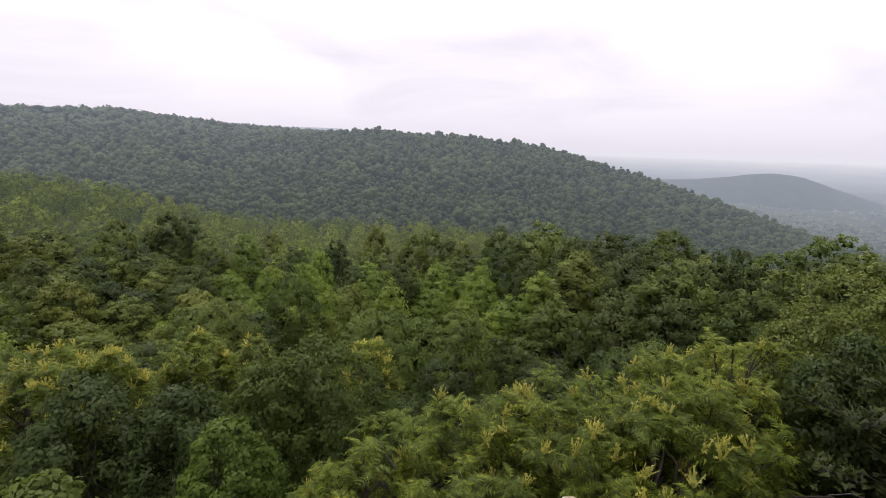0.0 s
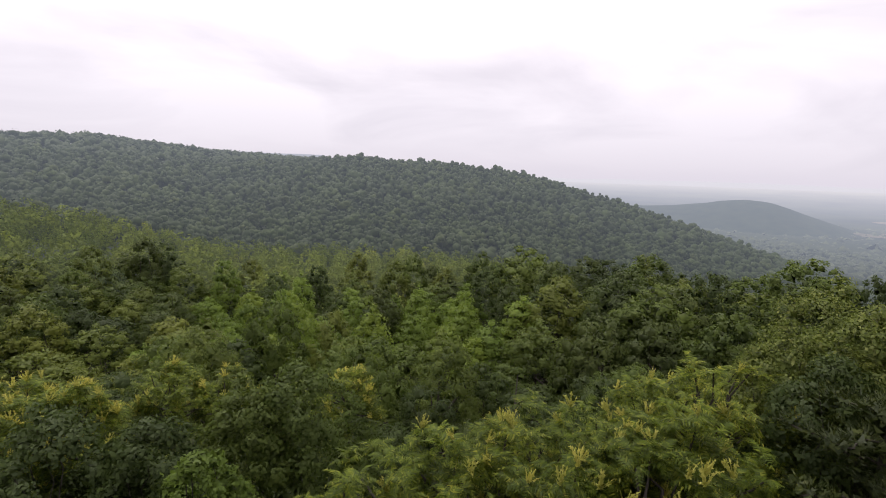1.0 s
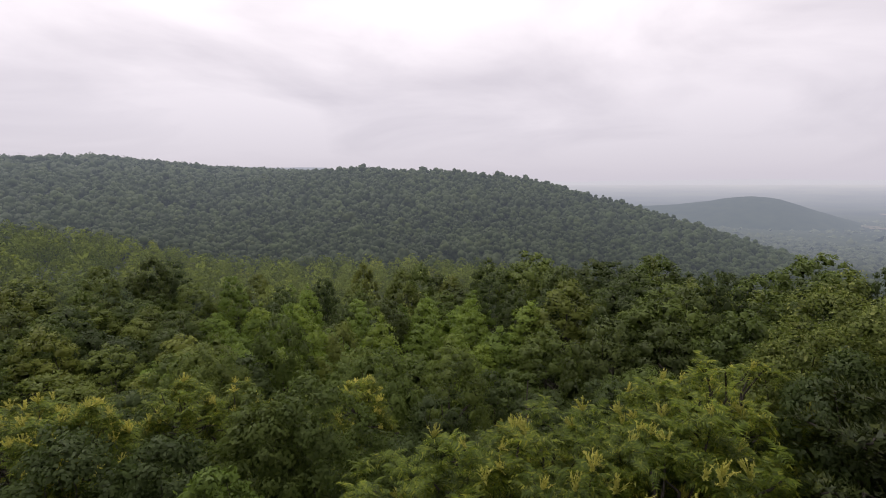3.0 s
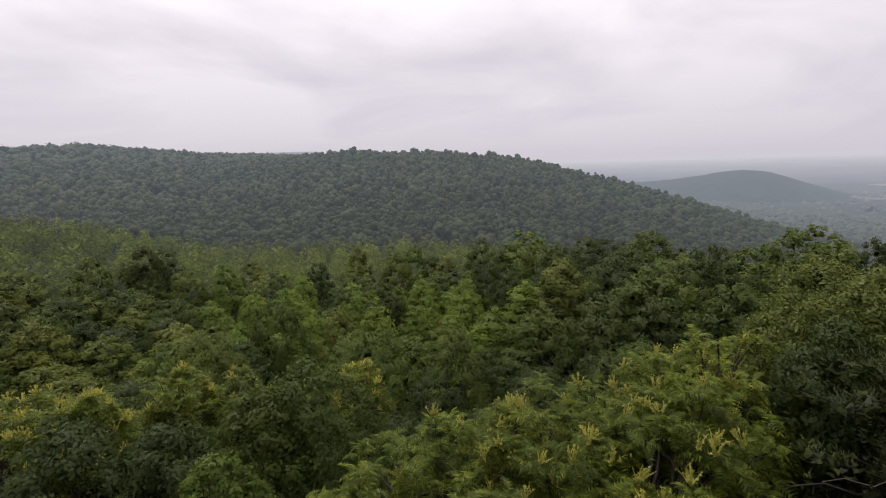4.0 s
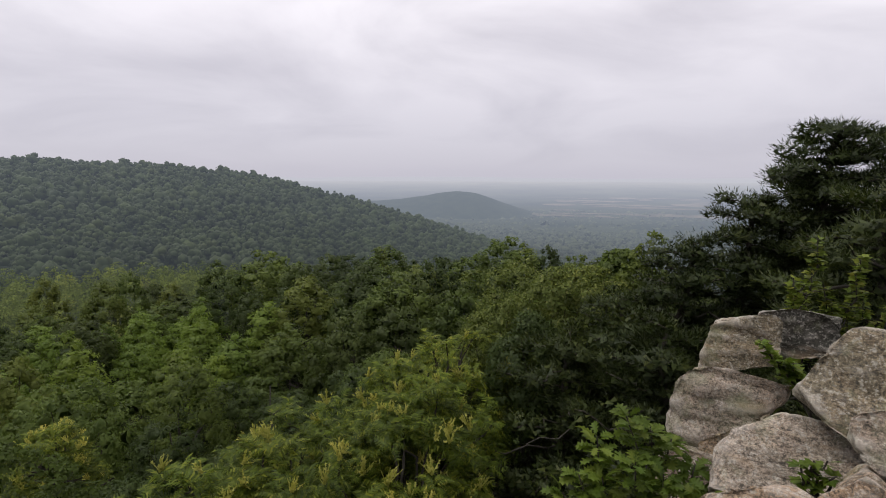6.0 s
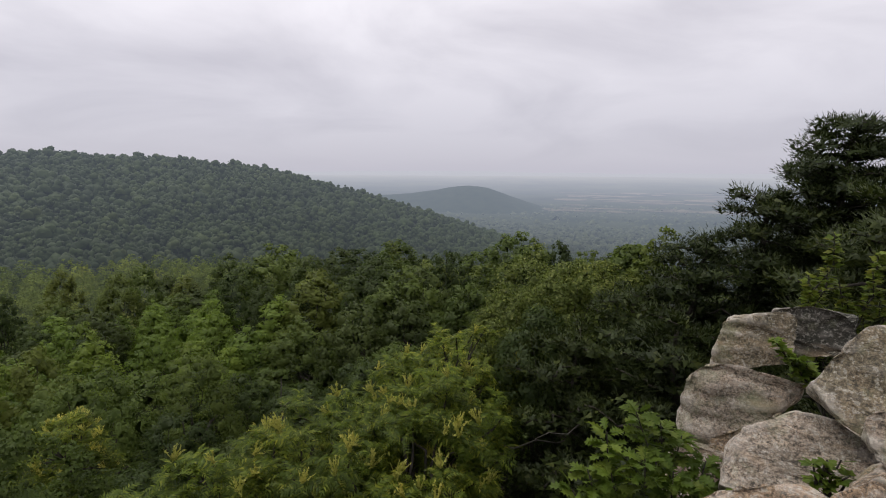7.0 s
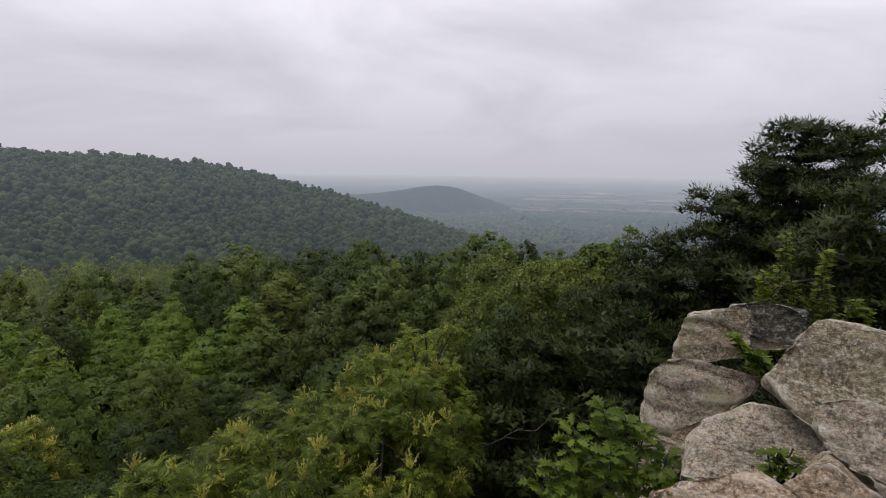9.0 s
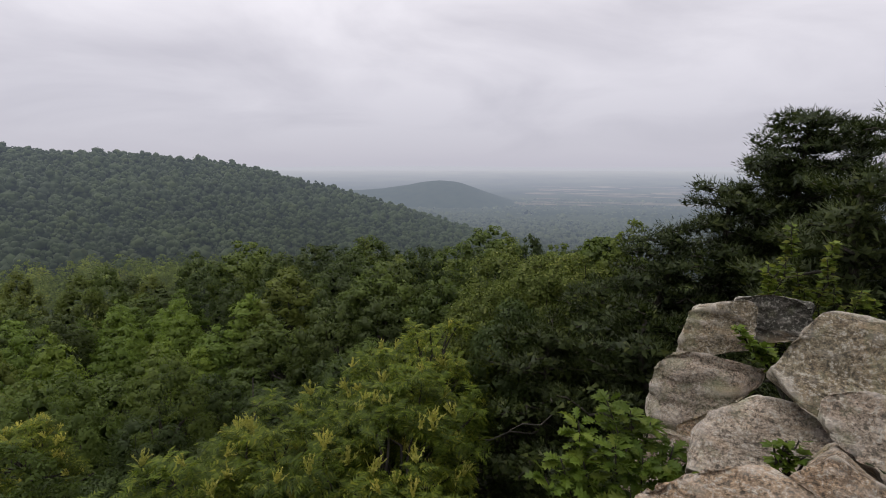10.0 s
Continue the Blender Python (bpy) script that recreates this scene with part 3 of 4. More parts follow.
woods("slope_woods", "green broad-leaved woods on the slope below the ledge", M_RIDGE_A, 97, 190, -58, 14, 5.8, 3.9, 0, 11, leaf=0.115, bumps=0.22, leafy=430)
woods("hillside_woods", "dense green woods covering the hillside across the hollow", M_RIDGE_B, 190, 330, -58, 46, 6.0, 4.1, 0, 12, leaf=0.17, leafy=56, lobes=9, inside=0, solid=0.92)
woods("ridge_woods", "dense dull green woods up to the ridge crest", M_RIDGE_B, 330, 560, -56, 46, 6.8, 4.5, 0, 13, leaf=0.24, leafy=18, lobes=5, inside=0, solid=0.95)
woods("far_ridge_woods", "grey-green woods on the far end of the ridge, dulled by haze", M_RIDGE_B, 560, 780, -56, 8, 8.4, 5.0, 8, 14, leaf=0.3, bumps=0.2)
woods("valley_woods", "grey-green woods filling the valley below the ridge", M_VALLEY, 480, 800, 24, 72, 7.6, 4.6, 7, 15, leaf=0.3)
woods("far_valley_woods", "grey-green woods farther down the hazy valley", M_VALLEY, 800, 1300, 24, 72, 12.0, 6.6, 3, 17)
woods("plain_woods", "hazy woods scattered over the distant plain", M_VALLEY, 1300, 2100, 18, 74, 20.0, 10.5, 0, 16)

# ---------------------------------------------------------------- the rocks of the ledge
def rock(az, r, depth, outline, mat=M_ROCK, seed=1, label="", name="boulder", rough=0.03, back=0.3, slope=0.35, tops=0.35, facets=7):
    """A fractured block of quartzite that faces the eye at an azimuth, its front r metres off: split along the planes of its
    outline (metres across and above the ledge), its front leaning back by slope, its upper faces by tops, its edges worn."""
    n = 23
    out = np.array(outline, float)
    mid = out.mean(0)
    lo, hi = out.min(0) - mid, out.max(0) - mid
    lead = slope * (hi[1] - lo[1])
    bm = bmesh.new()
    bmesh.ops.create_cube(bm, size=2.0)
    bmesh.ops.subdivide_edges(bm, edges=bm.edges[:], cuts=n, use_grid_fill=True)
    v = np.array([q.co[:] for q in bm.verts]) * [(hi[0] - lo[0]) / 2, (depth + lead) / 2, (hi[1] - lo[1]) / 2] + [(hi[0] + lo[0]) / 2, (depth - lead) / 2, (hi[1] + lo[1]) / 2]
    planes = []
    for p, q in zip(out, np.roll(out, -1, 0)):
        e = q - p
        nx, nz = -e[1], e[0]
        k = math.hypot(nx, nz)
        nx, nz = nx / k, nz / k
        if nx * (p[0] - mid[0]) + nz * (p[1] - mid[1]) < 0:
            nx, nz = -nx, -nz
        reach = nx * (p[0] - mid[0]) + nz * (p[1] - mid[1])
        away = tops * nz if nz > 0.2 else -0.3 * nz if nz < -0.2 else back * 0.6
        planes.append((np.array([nx, away, nz]), reach - (away * lead * 0.7 if nz < -0.2 else 0)))
    planes.append((np.array([0, -1.0, slope]), slope * hi[1]))
    for _ in range(4):
        for d, reach in planes:
            k = np.linalg.norm(d)
            d, reach = d / k, reach / k
            over = v @ d - reach
            v = np.where(over[:, None] > 0, v - d * over[:, None], v)
    dice = np.random.default_rng(seed)
    for _ in range(facets):
        d = unit(np.array([dice.normal(0, 0.8), -dice.uniform(0.5, 1.2), dice.normal(0.1, 0.7)]))
        over = v @ d - (v @ d).max() * dice.uniform(0.83, 0.95)
        v = np.where(over[:, None] > 0, v - d * over[:, None], v)
    near = 1 + np.minimum(v[:, 1], 0) / abs(r)
    v[:, 0] = (v[:, 0] + mid[0]) * near - mid[0]
    v[:, 2] = (v[:, 2] + mid[1] - EYE) * near + EYE - mid[1]
    for q, co in zip(bm.verts, v):
        q.co = co
    for _ in range(1):
        bmesh.ops.smooth_vert(bm, verts=bm.verts[:], factor=0.12, use_axis_x=True, use_axis_y=True, use_axis_z=True)
    bm.normal_update()
    moves = []
    for q in bm.verts:
        c = q.co + Vector((seed * 7.1, seed * 3.3, seed * 1.7))
        layered = Vector((c.x * 2.0 + c.z, c.y * 2.0, c.z * 9.0 - c.x * 2.0))
        d = noise.fractal(c * 2.6, 1.0, 2.0, 3) * 0.35 + noise.fractal(layered, 1.0, 2.0, 4) * 0.55 + noise.fractal(c * 11.0, 1.0, 2.0, 2) * 0.45 - max(0.0, 0.16 - abs(noise.noise(Vector((c.x * 1.4, c.y * 1.4, c.z * 3.2)) + Vector((3, 1, 2))))) * 5.0
        moves.append(q.normal * d * rough)
    for q, m in zip(bm.verts, moves):
        q.co += m
    for f in bm.faces:
        f.smooth = True
    for e in bm.edges:
        e.smooth = e.calc_face_angle(0.0) < 0.42
    me = bpy.data.meshes.new(name)
    bm.to_mesh(me)
    bm.free()
    me.materials.append(mat)
    ob = new(name, me)
    a = radians(az)
    ob.matrix_world = pose(r * math.sin(a), r * math.cos(a), 0, 0, 0, -az) @ pose(mid[0], 0, mid[1])
    return tagged(ob, label, "rock", group="rocks of the ledge")


rock(10, -0.9, 2.6, ((-1.2, -0.9), (-1.2, -0.12), (-0.9, -0.02), (0.9, -0.02), (1.2, -0.15), (1.2, -0.9)), seed=2, name="ledge_rock", label="broad flat ledge of grey quartzite underfoot", slope=0.1, tops=0.0, facets=0)
rock(66, 4.9, 0.9, ((-0.52, -0.12), (-0.48, 0.08), (-0.43, 0.31), (-0.36, 0.36), (0.0, 0.46), (0.08, 0.40), (0.06, 0.02), (-0.25, -0.09)), seed=4, mat=M_ROCK_GREEN, label="grey lichened boulder perched above the others", slope=0.15, facets=1)
# right part of the perched boulder; its shade is put into the colour
rock(66, 5.15, 0.9, ((-0.2, 0.1), (-0.1, 0.42), (0.17, 0.49), (0.45, 0.45), (0.55, 0.1), (0.1, -0.05)), seed=24, mat=M_ROCK_SHADED, label="shaded right part of the perched boulder, its shade painted dark", slope=-0.25)
rock(62, 4.3, 0.9, ((-0.36, -0.46), (-0.33, -0.21), (-0.27, -0.03), (-0.17, 0.09), (0.02, 0.13), (0.48, 0.06), (0.46, -0.10), (0.22, -0.36), (-0.02, -0.60), (-0.29, -0.64)), seed=5, mat=M_ROCK_PALE, label="rounded grey boulder with dark lichen streaks", slope=0.25, tops=0.6)
rock(63.5, 4.2, 0.7, ((-0.20, -0.50), (0.1, -0.24), (0.26, -0.30), (0.28, -0.75), (-0.22, -0.78)), mat=M_ROCK_TAN, seed=14, label="tan broken rock under a rounded boulder")
rock(59.5, 3.95, 0.9, ((-0.24, -0.70), (-0.10, -0.42), (0.21, -0.45), (0.34, -1.2), (-0.3, -1.4)), seed=10, label="grey boulder half hidden behind oak leaves")
rock(67.5, 3.5, 0.8, ((-0.34, -0.26), (-0.13, 0.09), (-0.05, 0.19), (0.02, 0.22), (0.23, 0.19), (0.46, 0.15), (0.52, -0.2), (0.2, -0.45), (-0.30, -0.5)), seed=6, mat=M_ROCK_PALE, label="slanting pale quartzite boulder in the middle of the pile", slope=0.6, tops=0.6)
rock(75, 3.62, 1.0, ((-0.43, 0.20), (-0.42, 0.29), (-0.19, 0.74), (-0.12, 0.77), (0.11, 0.74), (0.6, 0.58), (0.75, 0.0), (0.02, 0.05), (-0.15, 0.09)), seed=7, mat=M_ROCK_GREEN, label="big slab of grey-green lichened quartzite with a flat face", slope=0.45, tops=0.3, rough=0.022)
rock(76, 2.92, 0.6, ((-0.16, 0.28), (-0.155, 0.47), (-0.11, 0.53), (0.0, 0.57), (0.08, 0.57), (0.4, 0.45), (0.5, 0.05), (0.11, 0.12), (0.02, 0.19), (-0.08, 0.26)), facets=3, seed=8, mat=M_ROCK_PALE, label="pale green-tinged boulder with a split edge", slope=0.4, tops=0.5)
rock(66, 2.3, 0.6, ((-0.34, -0.12), (-0.14, 0.15), (0.06, 0.35), (0.15, 0.41), (0.25, 0.36), (0.40, 0.25), (0.44, -0.3), (-0.4, -0.5)), mat=M_ROCK_TAN, seed=3, label="tan weathered quartzite boulder with pale edges", slope=0.7, tops=0.8)
rock(74, 2.6, 0.5, ((-0.15, 0.16), (-0.05, 0.29), (0.02, 0.37), (0.24, 0.26), (0.3, -0.2), (-0.2, -0.2)), mat=M_ROCK_TAN, seed=9, label="small tan rock wedged below a boulder", slope=0.5)
rock(67, 3.9, 1.4, ((-0.35, -1.1), (-0.30, -0.6), (0.7, -0.4), (1.0, -0.4), (1.0, -1.1)), seed=11, label="dark rock filling the foot of the pile")
rock(78, 3.1, 1.4, ((-0.35, -0.9), (-0.30, -0.35), (0.6, -0.3), (0.8, -0.9)), seed=15, label="dark rock filling the foot of the pile")
rock(17.8, 2.12, 0.35, ((-0.14, -0.5), (-0.12, -0.17), (-0.02, -0.115), (0.06, -0.125), (0.13, -0.2), (0.14, -0.5)), seed=12, mat=M_ROCK_PALE, label="small whitish rock at the brink of the ledge", rough=0.015)
rock(21.8, 2.12, 0.35, ((-0.10, -0.5), (-0.10, -0.16), (0.0, -0.11), (0.08, -0.14), (0.13, -0.5)), seed=13, mat=M_ROCK_PALE, label="small whitish rock beside another at the brink", rough=0.015)


# ---------------------------------------------------------------- compound-leaved trees below the ledge
def frond_shape(pairs=6):
    """A drooping feather-like leaf, one unit long, with paired narrow leaflets and one at its tip."""
    vs, fs = [], []
    t = np.linspace(0.16, 0.86, pairs)
    arch = lambda x: 0.16 * math.sin(x * 2.4) - 0.42 * x ** 2.2
    for x in t:
        ln = 0.17 + 0.22 * math.sin(math.pi * (0.25 + 0.6 * x))
        z = arch(x)
        for s in (-1, 1):
            k = len(vs)
            vs += [(0, x - 0.065, z), (0, x + 0.065, z), (s * ln * 0.95, x + 0.15, z - 0.35 * ln)]
            fs += [(k, k + 1, k + 2) if s > 0 else (k, k + 2, k + 1)]
    k, z = len(vs), arch(0.86)
    vs += [(-0.05, 0.86, z), (0.05, 0.86, z), (0, 1.12, arch(1.12))]
    fs += [(k, k + 1, k + 2)]
    return np.array(vs), np.array(fs)


def plume_shape(rng, n=70):
    """An upright loose flower cluster, one unit tall."""
    fingers = unit(rng.normal(0, 0.55, (7, 3)) * [1, 1, 0.3] + [0, 0, 1])
    own, h = rng.integers(0, 7, n), rng.uniform(0.0, 1, n)
    p = fingers[own] * h[:, None] + rng.normal(0, 0.035, (n, 3))
    stalks = [tube(np.stack([np.zeros(3), f * 0.5, f * 0.95]), (0.03, 0.025, 0.012), 3) for f in fingers]
    return join(*stalks, scatter(TRI_V * [0.9, 1.0, 1], TRI_F, p, axes_of(fingers[own] + rng.normal(0, 0.5, (n, 3)), rng.normal(0, 1, (n, 3))), 0.27 * rng.uniform(0.7, 1.3, n) * (1.15 - 0.5 * h)))


PLUMES = [mesh_of('panicle', *plume_shape(np.random.default_rng(90 + k)), M_PANICLE) for k in range(3)]


def sumac(az, el, r, radius, seed, plumes=16):
    """A spreading compound-leaved tree whose top stands at that elevation from the eye."""
    rng = np.random.default_rng(seed)
    top = polar(az, el, r)
    foot = Vector((top.x, top.y, float(canopy(az, r) - tall(r))))
    h = max(top.z - foot.z, 1.5)
    root = new("sumac_tree")
    root.location = foot
    n = int(34 * radius * radius) + 10
    deep = min(radius * 1.5, h * 0.75)
    lc, lr, lf = crown_lobes(rng, int(9 * radius) + 6, radius, deep, h - deep, "dome", 0.34)
    own = rng.choice(len(lc), n, p=lr ** 2 / (lr ** 2).sum())
    tips = lc[own] + unit(rng.normal(0, 1, (n, 3)) + lf[own] * 0.9 + [0, 0, 0.5]) * lr[own, None] * rng.uniform(0.75, 1.0, (n, 1)) * [1, 1, 0.8]
    tips[:, 2] = np.maximum(tips[:, 2], 0.4)
    sets = [tube(bend((0, 0, -0.4), (0, 0, h - deep * 0.6), rng, 0.03), np.linspace(0.09, 0.05, 6), 6)]
    for p in tips[:: 3]:
        sets.append(tube(bend((0, 0, h - radius * 1.2 + rng.uniform(-0.3, 0.3)), p, rng, 0.07), np.linspace(0.035, 0.012, 6), 5))
    part("trunk", mesh_of("sumac_trunk", *join(*sets), M_BARK, smooth=True), root)
    k, big = 9, 1.0 if r < 12 else 1.4
    own = np.repeat(np.arange(n), k)
    a = np.tile(np.arange(k) * 2.4, n) + np.repeat(rng.uniform(0, 6.28, n), k)
    out = np.stack([np.cos(a), np.sin(a), np.tile(np.linspace(-0.55, 0.8, k), n)], -1)
    pos = tips[own] + rng.normal(0, 0.02, (n * k, 3))
    up = unit(rng.normal(0, 0.3, (n * k, 3)) + [0, 0, 1])
    shape = frond_shape()
    v, f = scatter(*shape, pos, axes_of(out, up), rng.uniform(0.17, 0.27, n * k) * big)
    m = n * 4
    own2 = rng.choice(n, m)
    low = tips[own2] * rng.uniform(0.45, 0.9, (m, 1)) * [1, 1, 0.95] - np.array([0, 0, 0.2])
    low[:, 2] = np.maximum(low[:, 2], 0.3)
    a = rng.uniform(0, 6.28, m)
    w, g = scatter(*shape, low, axes_of(np.stack([np.cos(a), np.sin(a), rng.uniform(-0.5, 0.3, m)], -1), np.tile([0.0, 0, 1], (m, 1))), rng.uniform(0.22, 0.32, m) * big)
    heart = np.array([0, 0, h - radius * 1.1])
    lit = unit(np.concatenate([unit(pos - heart) * 0.6 + up * 0.7, unit(low - heart) * 0.8 + [0, 0, 0.3]]))
    lit = np.repeat(lit, len(shape[0]), 0)
    lit = lit + np.repeat(rng.normal(0, 0.22, (len(lit) // 3, 3)), 3, 0)
    part("crown", mesh_of("sumac_crown", *join((v, f), (w, g)), M_SUMAC, normals=lit), root)
    q = tips[rng.choice(n, min(int(plumes * (1.1 if r < 12 else 2.2)), n), replace=False)]
    for p in q:
        ob = part("panicle", PLUMES[int(rng.integers(3))], root, "yellow-green flower panicle")
        s = rng.uniform(0.16, 0.26) * (1.0 if r < 12 else 1.35)
        ob.matrix_local = pose(*(p + [0, 0, 0.07]), rng.uniform(-30, 30), rng.uniform(-30, 30), rng.uniform(0, 360)) @ Matrix.Diagonal((s, s, s, 1))
    return tagged(root, "bright green compound-leaved tree with yellow-green flower clusters", "tree", group="flowering trees below the ledge")


for k, (az, el, r, rad, pl) in enumerate((
        (-9, -34.0, 6.6, 1.1, 5), (-2, -30.5, 6.8, 1.3, 9), (6, -28.0, 7.2, 1.5, 15), (15, -25.2, 7.6, 1.6, 16), (22, -24.2, 7.8, 1.5, 18),
        (29, -21.0, 8.3, 1.6, 16), (32.0, -18.6, 9.0, 1.6, 8), (9, -33.0, 5.7, 1.1, 12), (18, -31.0, 6.0, 1.2, 16), (27, -29.0, 6.2, 1.3, 18),
        (28.5, -24.5, 7.0, 1.4, 16), (22, -36.0, 5.2, 1.0, 10), (27, -34.5, 5.4, 1.0, 10), (12, -29.0, 6.6, 1.2, 10), (25, -26.5, 7.0, 1.2, 10), (28, -31.0, 6.2, 1.0, 8), (31, -22.0, 7.8, 1.2, 6),
        (-40.5, -19.6, 17, 2.0, 40), (-36.5, -20.8, 16.5, 1.5, 24), (-27.5, -20.6, 19.5, 1.5, 12), (-22.5, -21.5, 20, 1.4, 12), (-9, -22.3, 21, 1.5, 16))):
    sumac(az, el, r, rad, 40 + k, plumes=pl)


# ---------------------------------------------------------------- pines
NEEDLE_V = np.array([[-0.085, 0, 0], [0.085, 0, 0], [0, 1.0, 0]])


def pine(az, r, top_el, foot_z, reach, seed, boughs=26, low=0.25, mat=M_PINE, tufts=70, bare=4, name="pitch_pine"):
    """A gnarled pine: level boughs, each a plate of bristling needle clumps, and a few bare dead branches."""
    rng = np.random.default_rng(seed)
    top = polar(az, top_el, r)
    root = new(name)
    root.location = (top.x, top.y, foot_z)
    h = top.z - foot_z
    stem = bend((0, 0, -0.3), (0, 0, h * 0.97), rng, 0.02, 9)
    sets = [tube(stem, np.linspace(0.16, 0.03, 9), 8)]
    clumps_at = []
    for b in range(boughs):
        t = low + (1 - low) * (b + rng.uniform(0, 0.8)) / boughs
        a = b * 2.4 + rng.uniform(-0.4, 0.4)
        ln = reach * (1.08 - t) ** 0.8 * rng.uniform(0.75, 1.2) + 0.25
        p0 = np.array([np.interp(t * h, stem[:, 2], stem[:, 0]), np.interp(t * h, stem[:, 2], stem[:, 1]), t * h])
        p1 = p0 + np.array([math.cos(a) * ln, math.sin(a) * ln, ln * rng.uniform(-0.05, 0.28)])
        way = bend(p0, p1, rng, 0.05, 7)
        sets.append(tube(way, np.linspace(0.05 * (1.2 - t), 0.012, 7), 5))
        clumps = max(6, int(13 * ln / reach * tufts / 100))
        side = np.array([-math.sin(a), math.cos(a), 0])
        for s, w in zip(np.linspace(0.15, 1.0, clumps) + rng.normal(0, 0.03, clumps), np.clip(rng.normal(0, 0.30, clumps), -0.5, 0.5)):
            mid = np.array([np.interp(s, np.linspace(0, 1, 7), way[:, i]) for i in range(3)]) + side * w * ln * (0.4 + 0.5 * s) * (1.15 - s * 0.5)
            clumps_at.append((*mid, rng.uniform(0.18, 0.32), math.cos(a), math.sin(a)))
    for z in np.arange(low * h, h, 0.16):
        a = rng.uniform(0, 6.28)
        w = rng.uniform(0.05, 0.3) * reach * (1.1 - z / h)
        clumps_at.append((math.cos(a) * w, math.sin(a) * w, z, rng.uniform(0.2, 0.34), math.cos(a), math.sin(a)))
    q = np.array(clumps_at)
    m, inner = 64, 15
    own = np.repeat(np.arange(len(q)), m)
    face = unit(np.column_stack([q[:, 4], q[:, 5], np.full(len(q), 0.3)]))
    n = len(own)
    d = unit(rng.normal(0, 1, (n, 3)) + face[own] * 0.4 + [0, 0, 0.45])
    c = q[own, :3] + d * q[own, 3, None] * [1, 1, 0.6] * rng.uniform(0.5, 1.0, (n, 1))
    ahead = unit(d * [1, 1, 0.5] + face[own] * 0.25 + [0, 0, 0.5] + rng.normal(0, 0.25, (n, 3)))
    needles = scatter(NEEDLE_V, TRI_F, c, axes_of(ahead, rng.normal(0, 1, (n, 3))), rng.uniform(0.06, 0.105, n))
    lit = unit(d * 0.6 + face[own] * 0.3 + [0, 0, 0.4] + rng.normal(0, 0.15, (n, 3)))
    own = np.repeat(np.arange(len(q)), inner)
    n = len(own)
    e = unit(rng.normal(0, 1, (n, 3)))
    c = q[own, :3] + e * q[own, 3, None] * [1, 1, 0.45] * rng.uniform(0.2, 0.85, (n, 1))
    flat = unit(rng.normal(0, 0.45, (n, 3)) + [0, 0, 0.7] + face[own] * 0.5)
    mats = scatter(TRI_V, TRI_F, c, axes_of(unit(np.cross(flat, rng.normal(0, 1, (n, 3)))), flat), rng.uniform(0.09, 0.15, n))
    v, f = join(needles, mats)
    lit = np.repeat(np.concatenate([lit, unit(e * 0.3 + face[own] * 0.5 + [0, 0, 0.3])]), 3, 0)
    part("trunk", mesh_of(name + "_trunk", *join(*sets), M_BARK, smooth=True), root)
    part("crown", mesh_of(name + "_crown", v, f, mat, normals=lit), root)
    for b in range(bare):
        t, a = rng.uniform(0.12, 0.6), rng.uniform(0, 6.28)
        p0 = np.array([0, 0, t * h])
        p1 = p0 + np.array([math.cos(a), math.sin(a), 0.1]) * reach * rng.uniform(0.85, 1.4)
        part("dead_branch", mesh_of("dead_branch", *tube(bend(p0, p1, rng, 0.03, 8), np.linspace(0.019, 0.005, 8), 5), M_DEAD, smooth=True), root, "bare weathered grey branch")
    return tagged(root, "dark green pine with layered boughs behind the rocks", "pine tree", group="pines by the ledge")


pine(69.2, 11.0, 4.2, -3.0, 1.8, 61, boughs=62, low=0.22, tufts=140, bare=0)
pine(79.5, 10.0, 6.3, -2.8, 2.5, 62, boughs=60, low=0.25, tufts=150, bare=0)
pine(73.2, 12.0, 3.6, -3.4, 2.2, 70, boughs=40, low=0.3, tufts=100, bare=0)
pine(67.2, 12.5, 0.4, -4.0, 1.45, 63, boughs=44, low=0.15, tufts=100, bare=0)
pine(73.5, 8.4, -1.5, -2.6, 2.2, 64, boughs=34, low=0.08, tufts=100, bare=0)
pine(63.5, 10.3, -2.2, -4.0, 1.9, 65, boughs=44, low=0.06, tufts=110, bare=1)
pine(58.5, 9.4, -6.6, -4.5, 1.9, 66, boughs=40, low=0.10, tufts=110, bare=3)
pine(52.0, 8.8, -13.0, -5.2, 1.9, 67, boughs=32, low=0.2, tufts=120, bare=9)
pine(46.0, 8.2, -18.0, -5.6, 1.8, 68, boughs=30, low=0.2, tufts=120, bare=5)
pine(56.5, 7.4, -15.5, -4.8, 1.6, 69, boughs=28, low=0.2, tufts=110, bare=8)


# ---------------------------------------------------------------- saplings by the rocks
def oak_leaf_shape():
    """A lobed oak leaf, one unit long, slightly arched."""
    out = [(0.0, 0.0), (0.05, 0.10), (0.22, 0.20), (0.10, 0.27), (0.34, 0.42), (0.13, 0.48), (0.38, 0.66), (0.14, 0.68), (0.26, 0.86), (0.09, 0.85), (0.0, 1.0)]
    ring = [(x, y, 0.16 * abs(x) + 0.10 * math.sin(y * 3.1)) for x, y in out]
    mid = [(0, y, 0.10 * math.sin(y * 3.1) - 0.02) for x, y in out]
    vs, fs = [], []
    k = len(out)
    vs = ring + mid + [(-x, y, z) for x, y, z in ring]
    for i in range(k - 1):
        fs += [(k + i, i, i + 1), (k + i, i + 1, k + i + 1), (2 * k + i, k + i, k + i + 1), (2 * k + i, k + i + 1, 2 * k + i + 1)]
    return np.array(vs), np.array(fs)


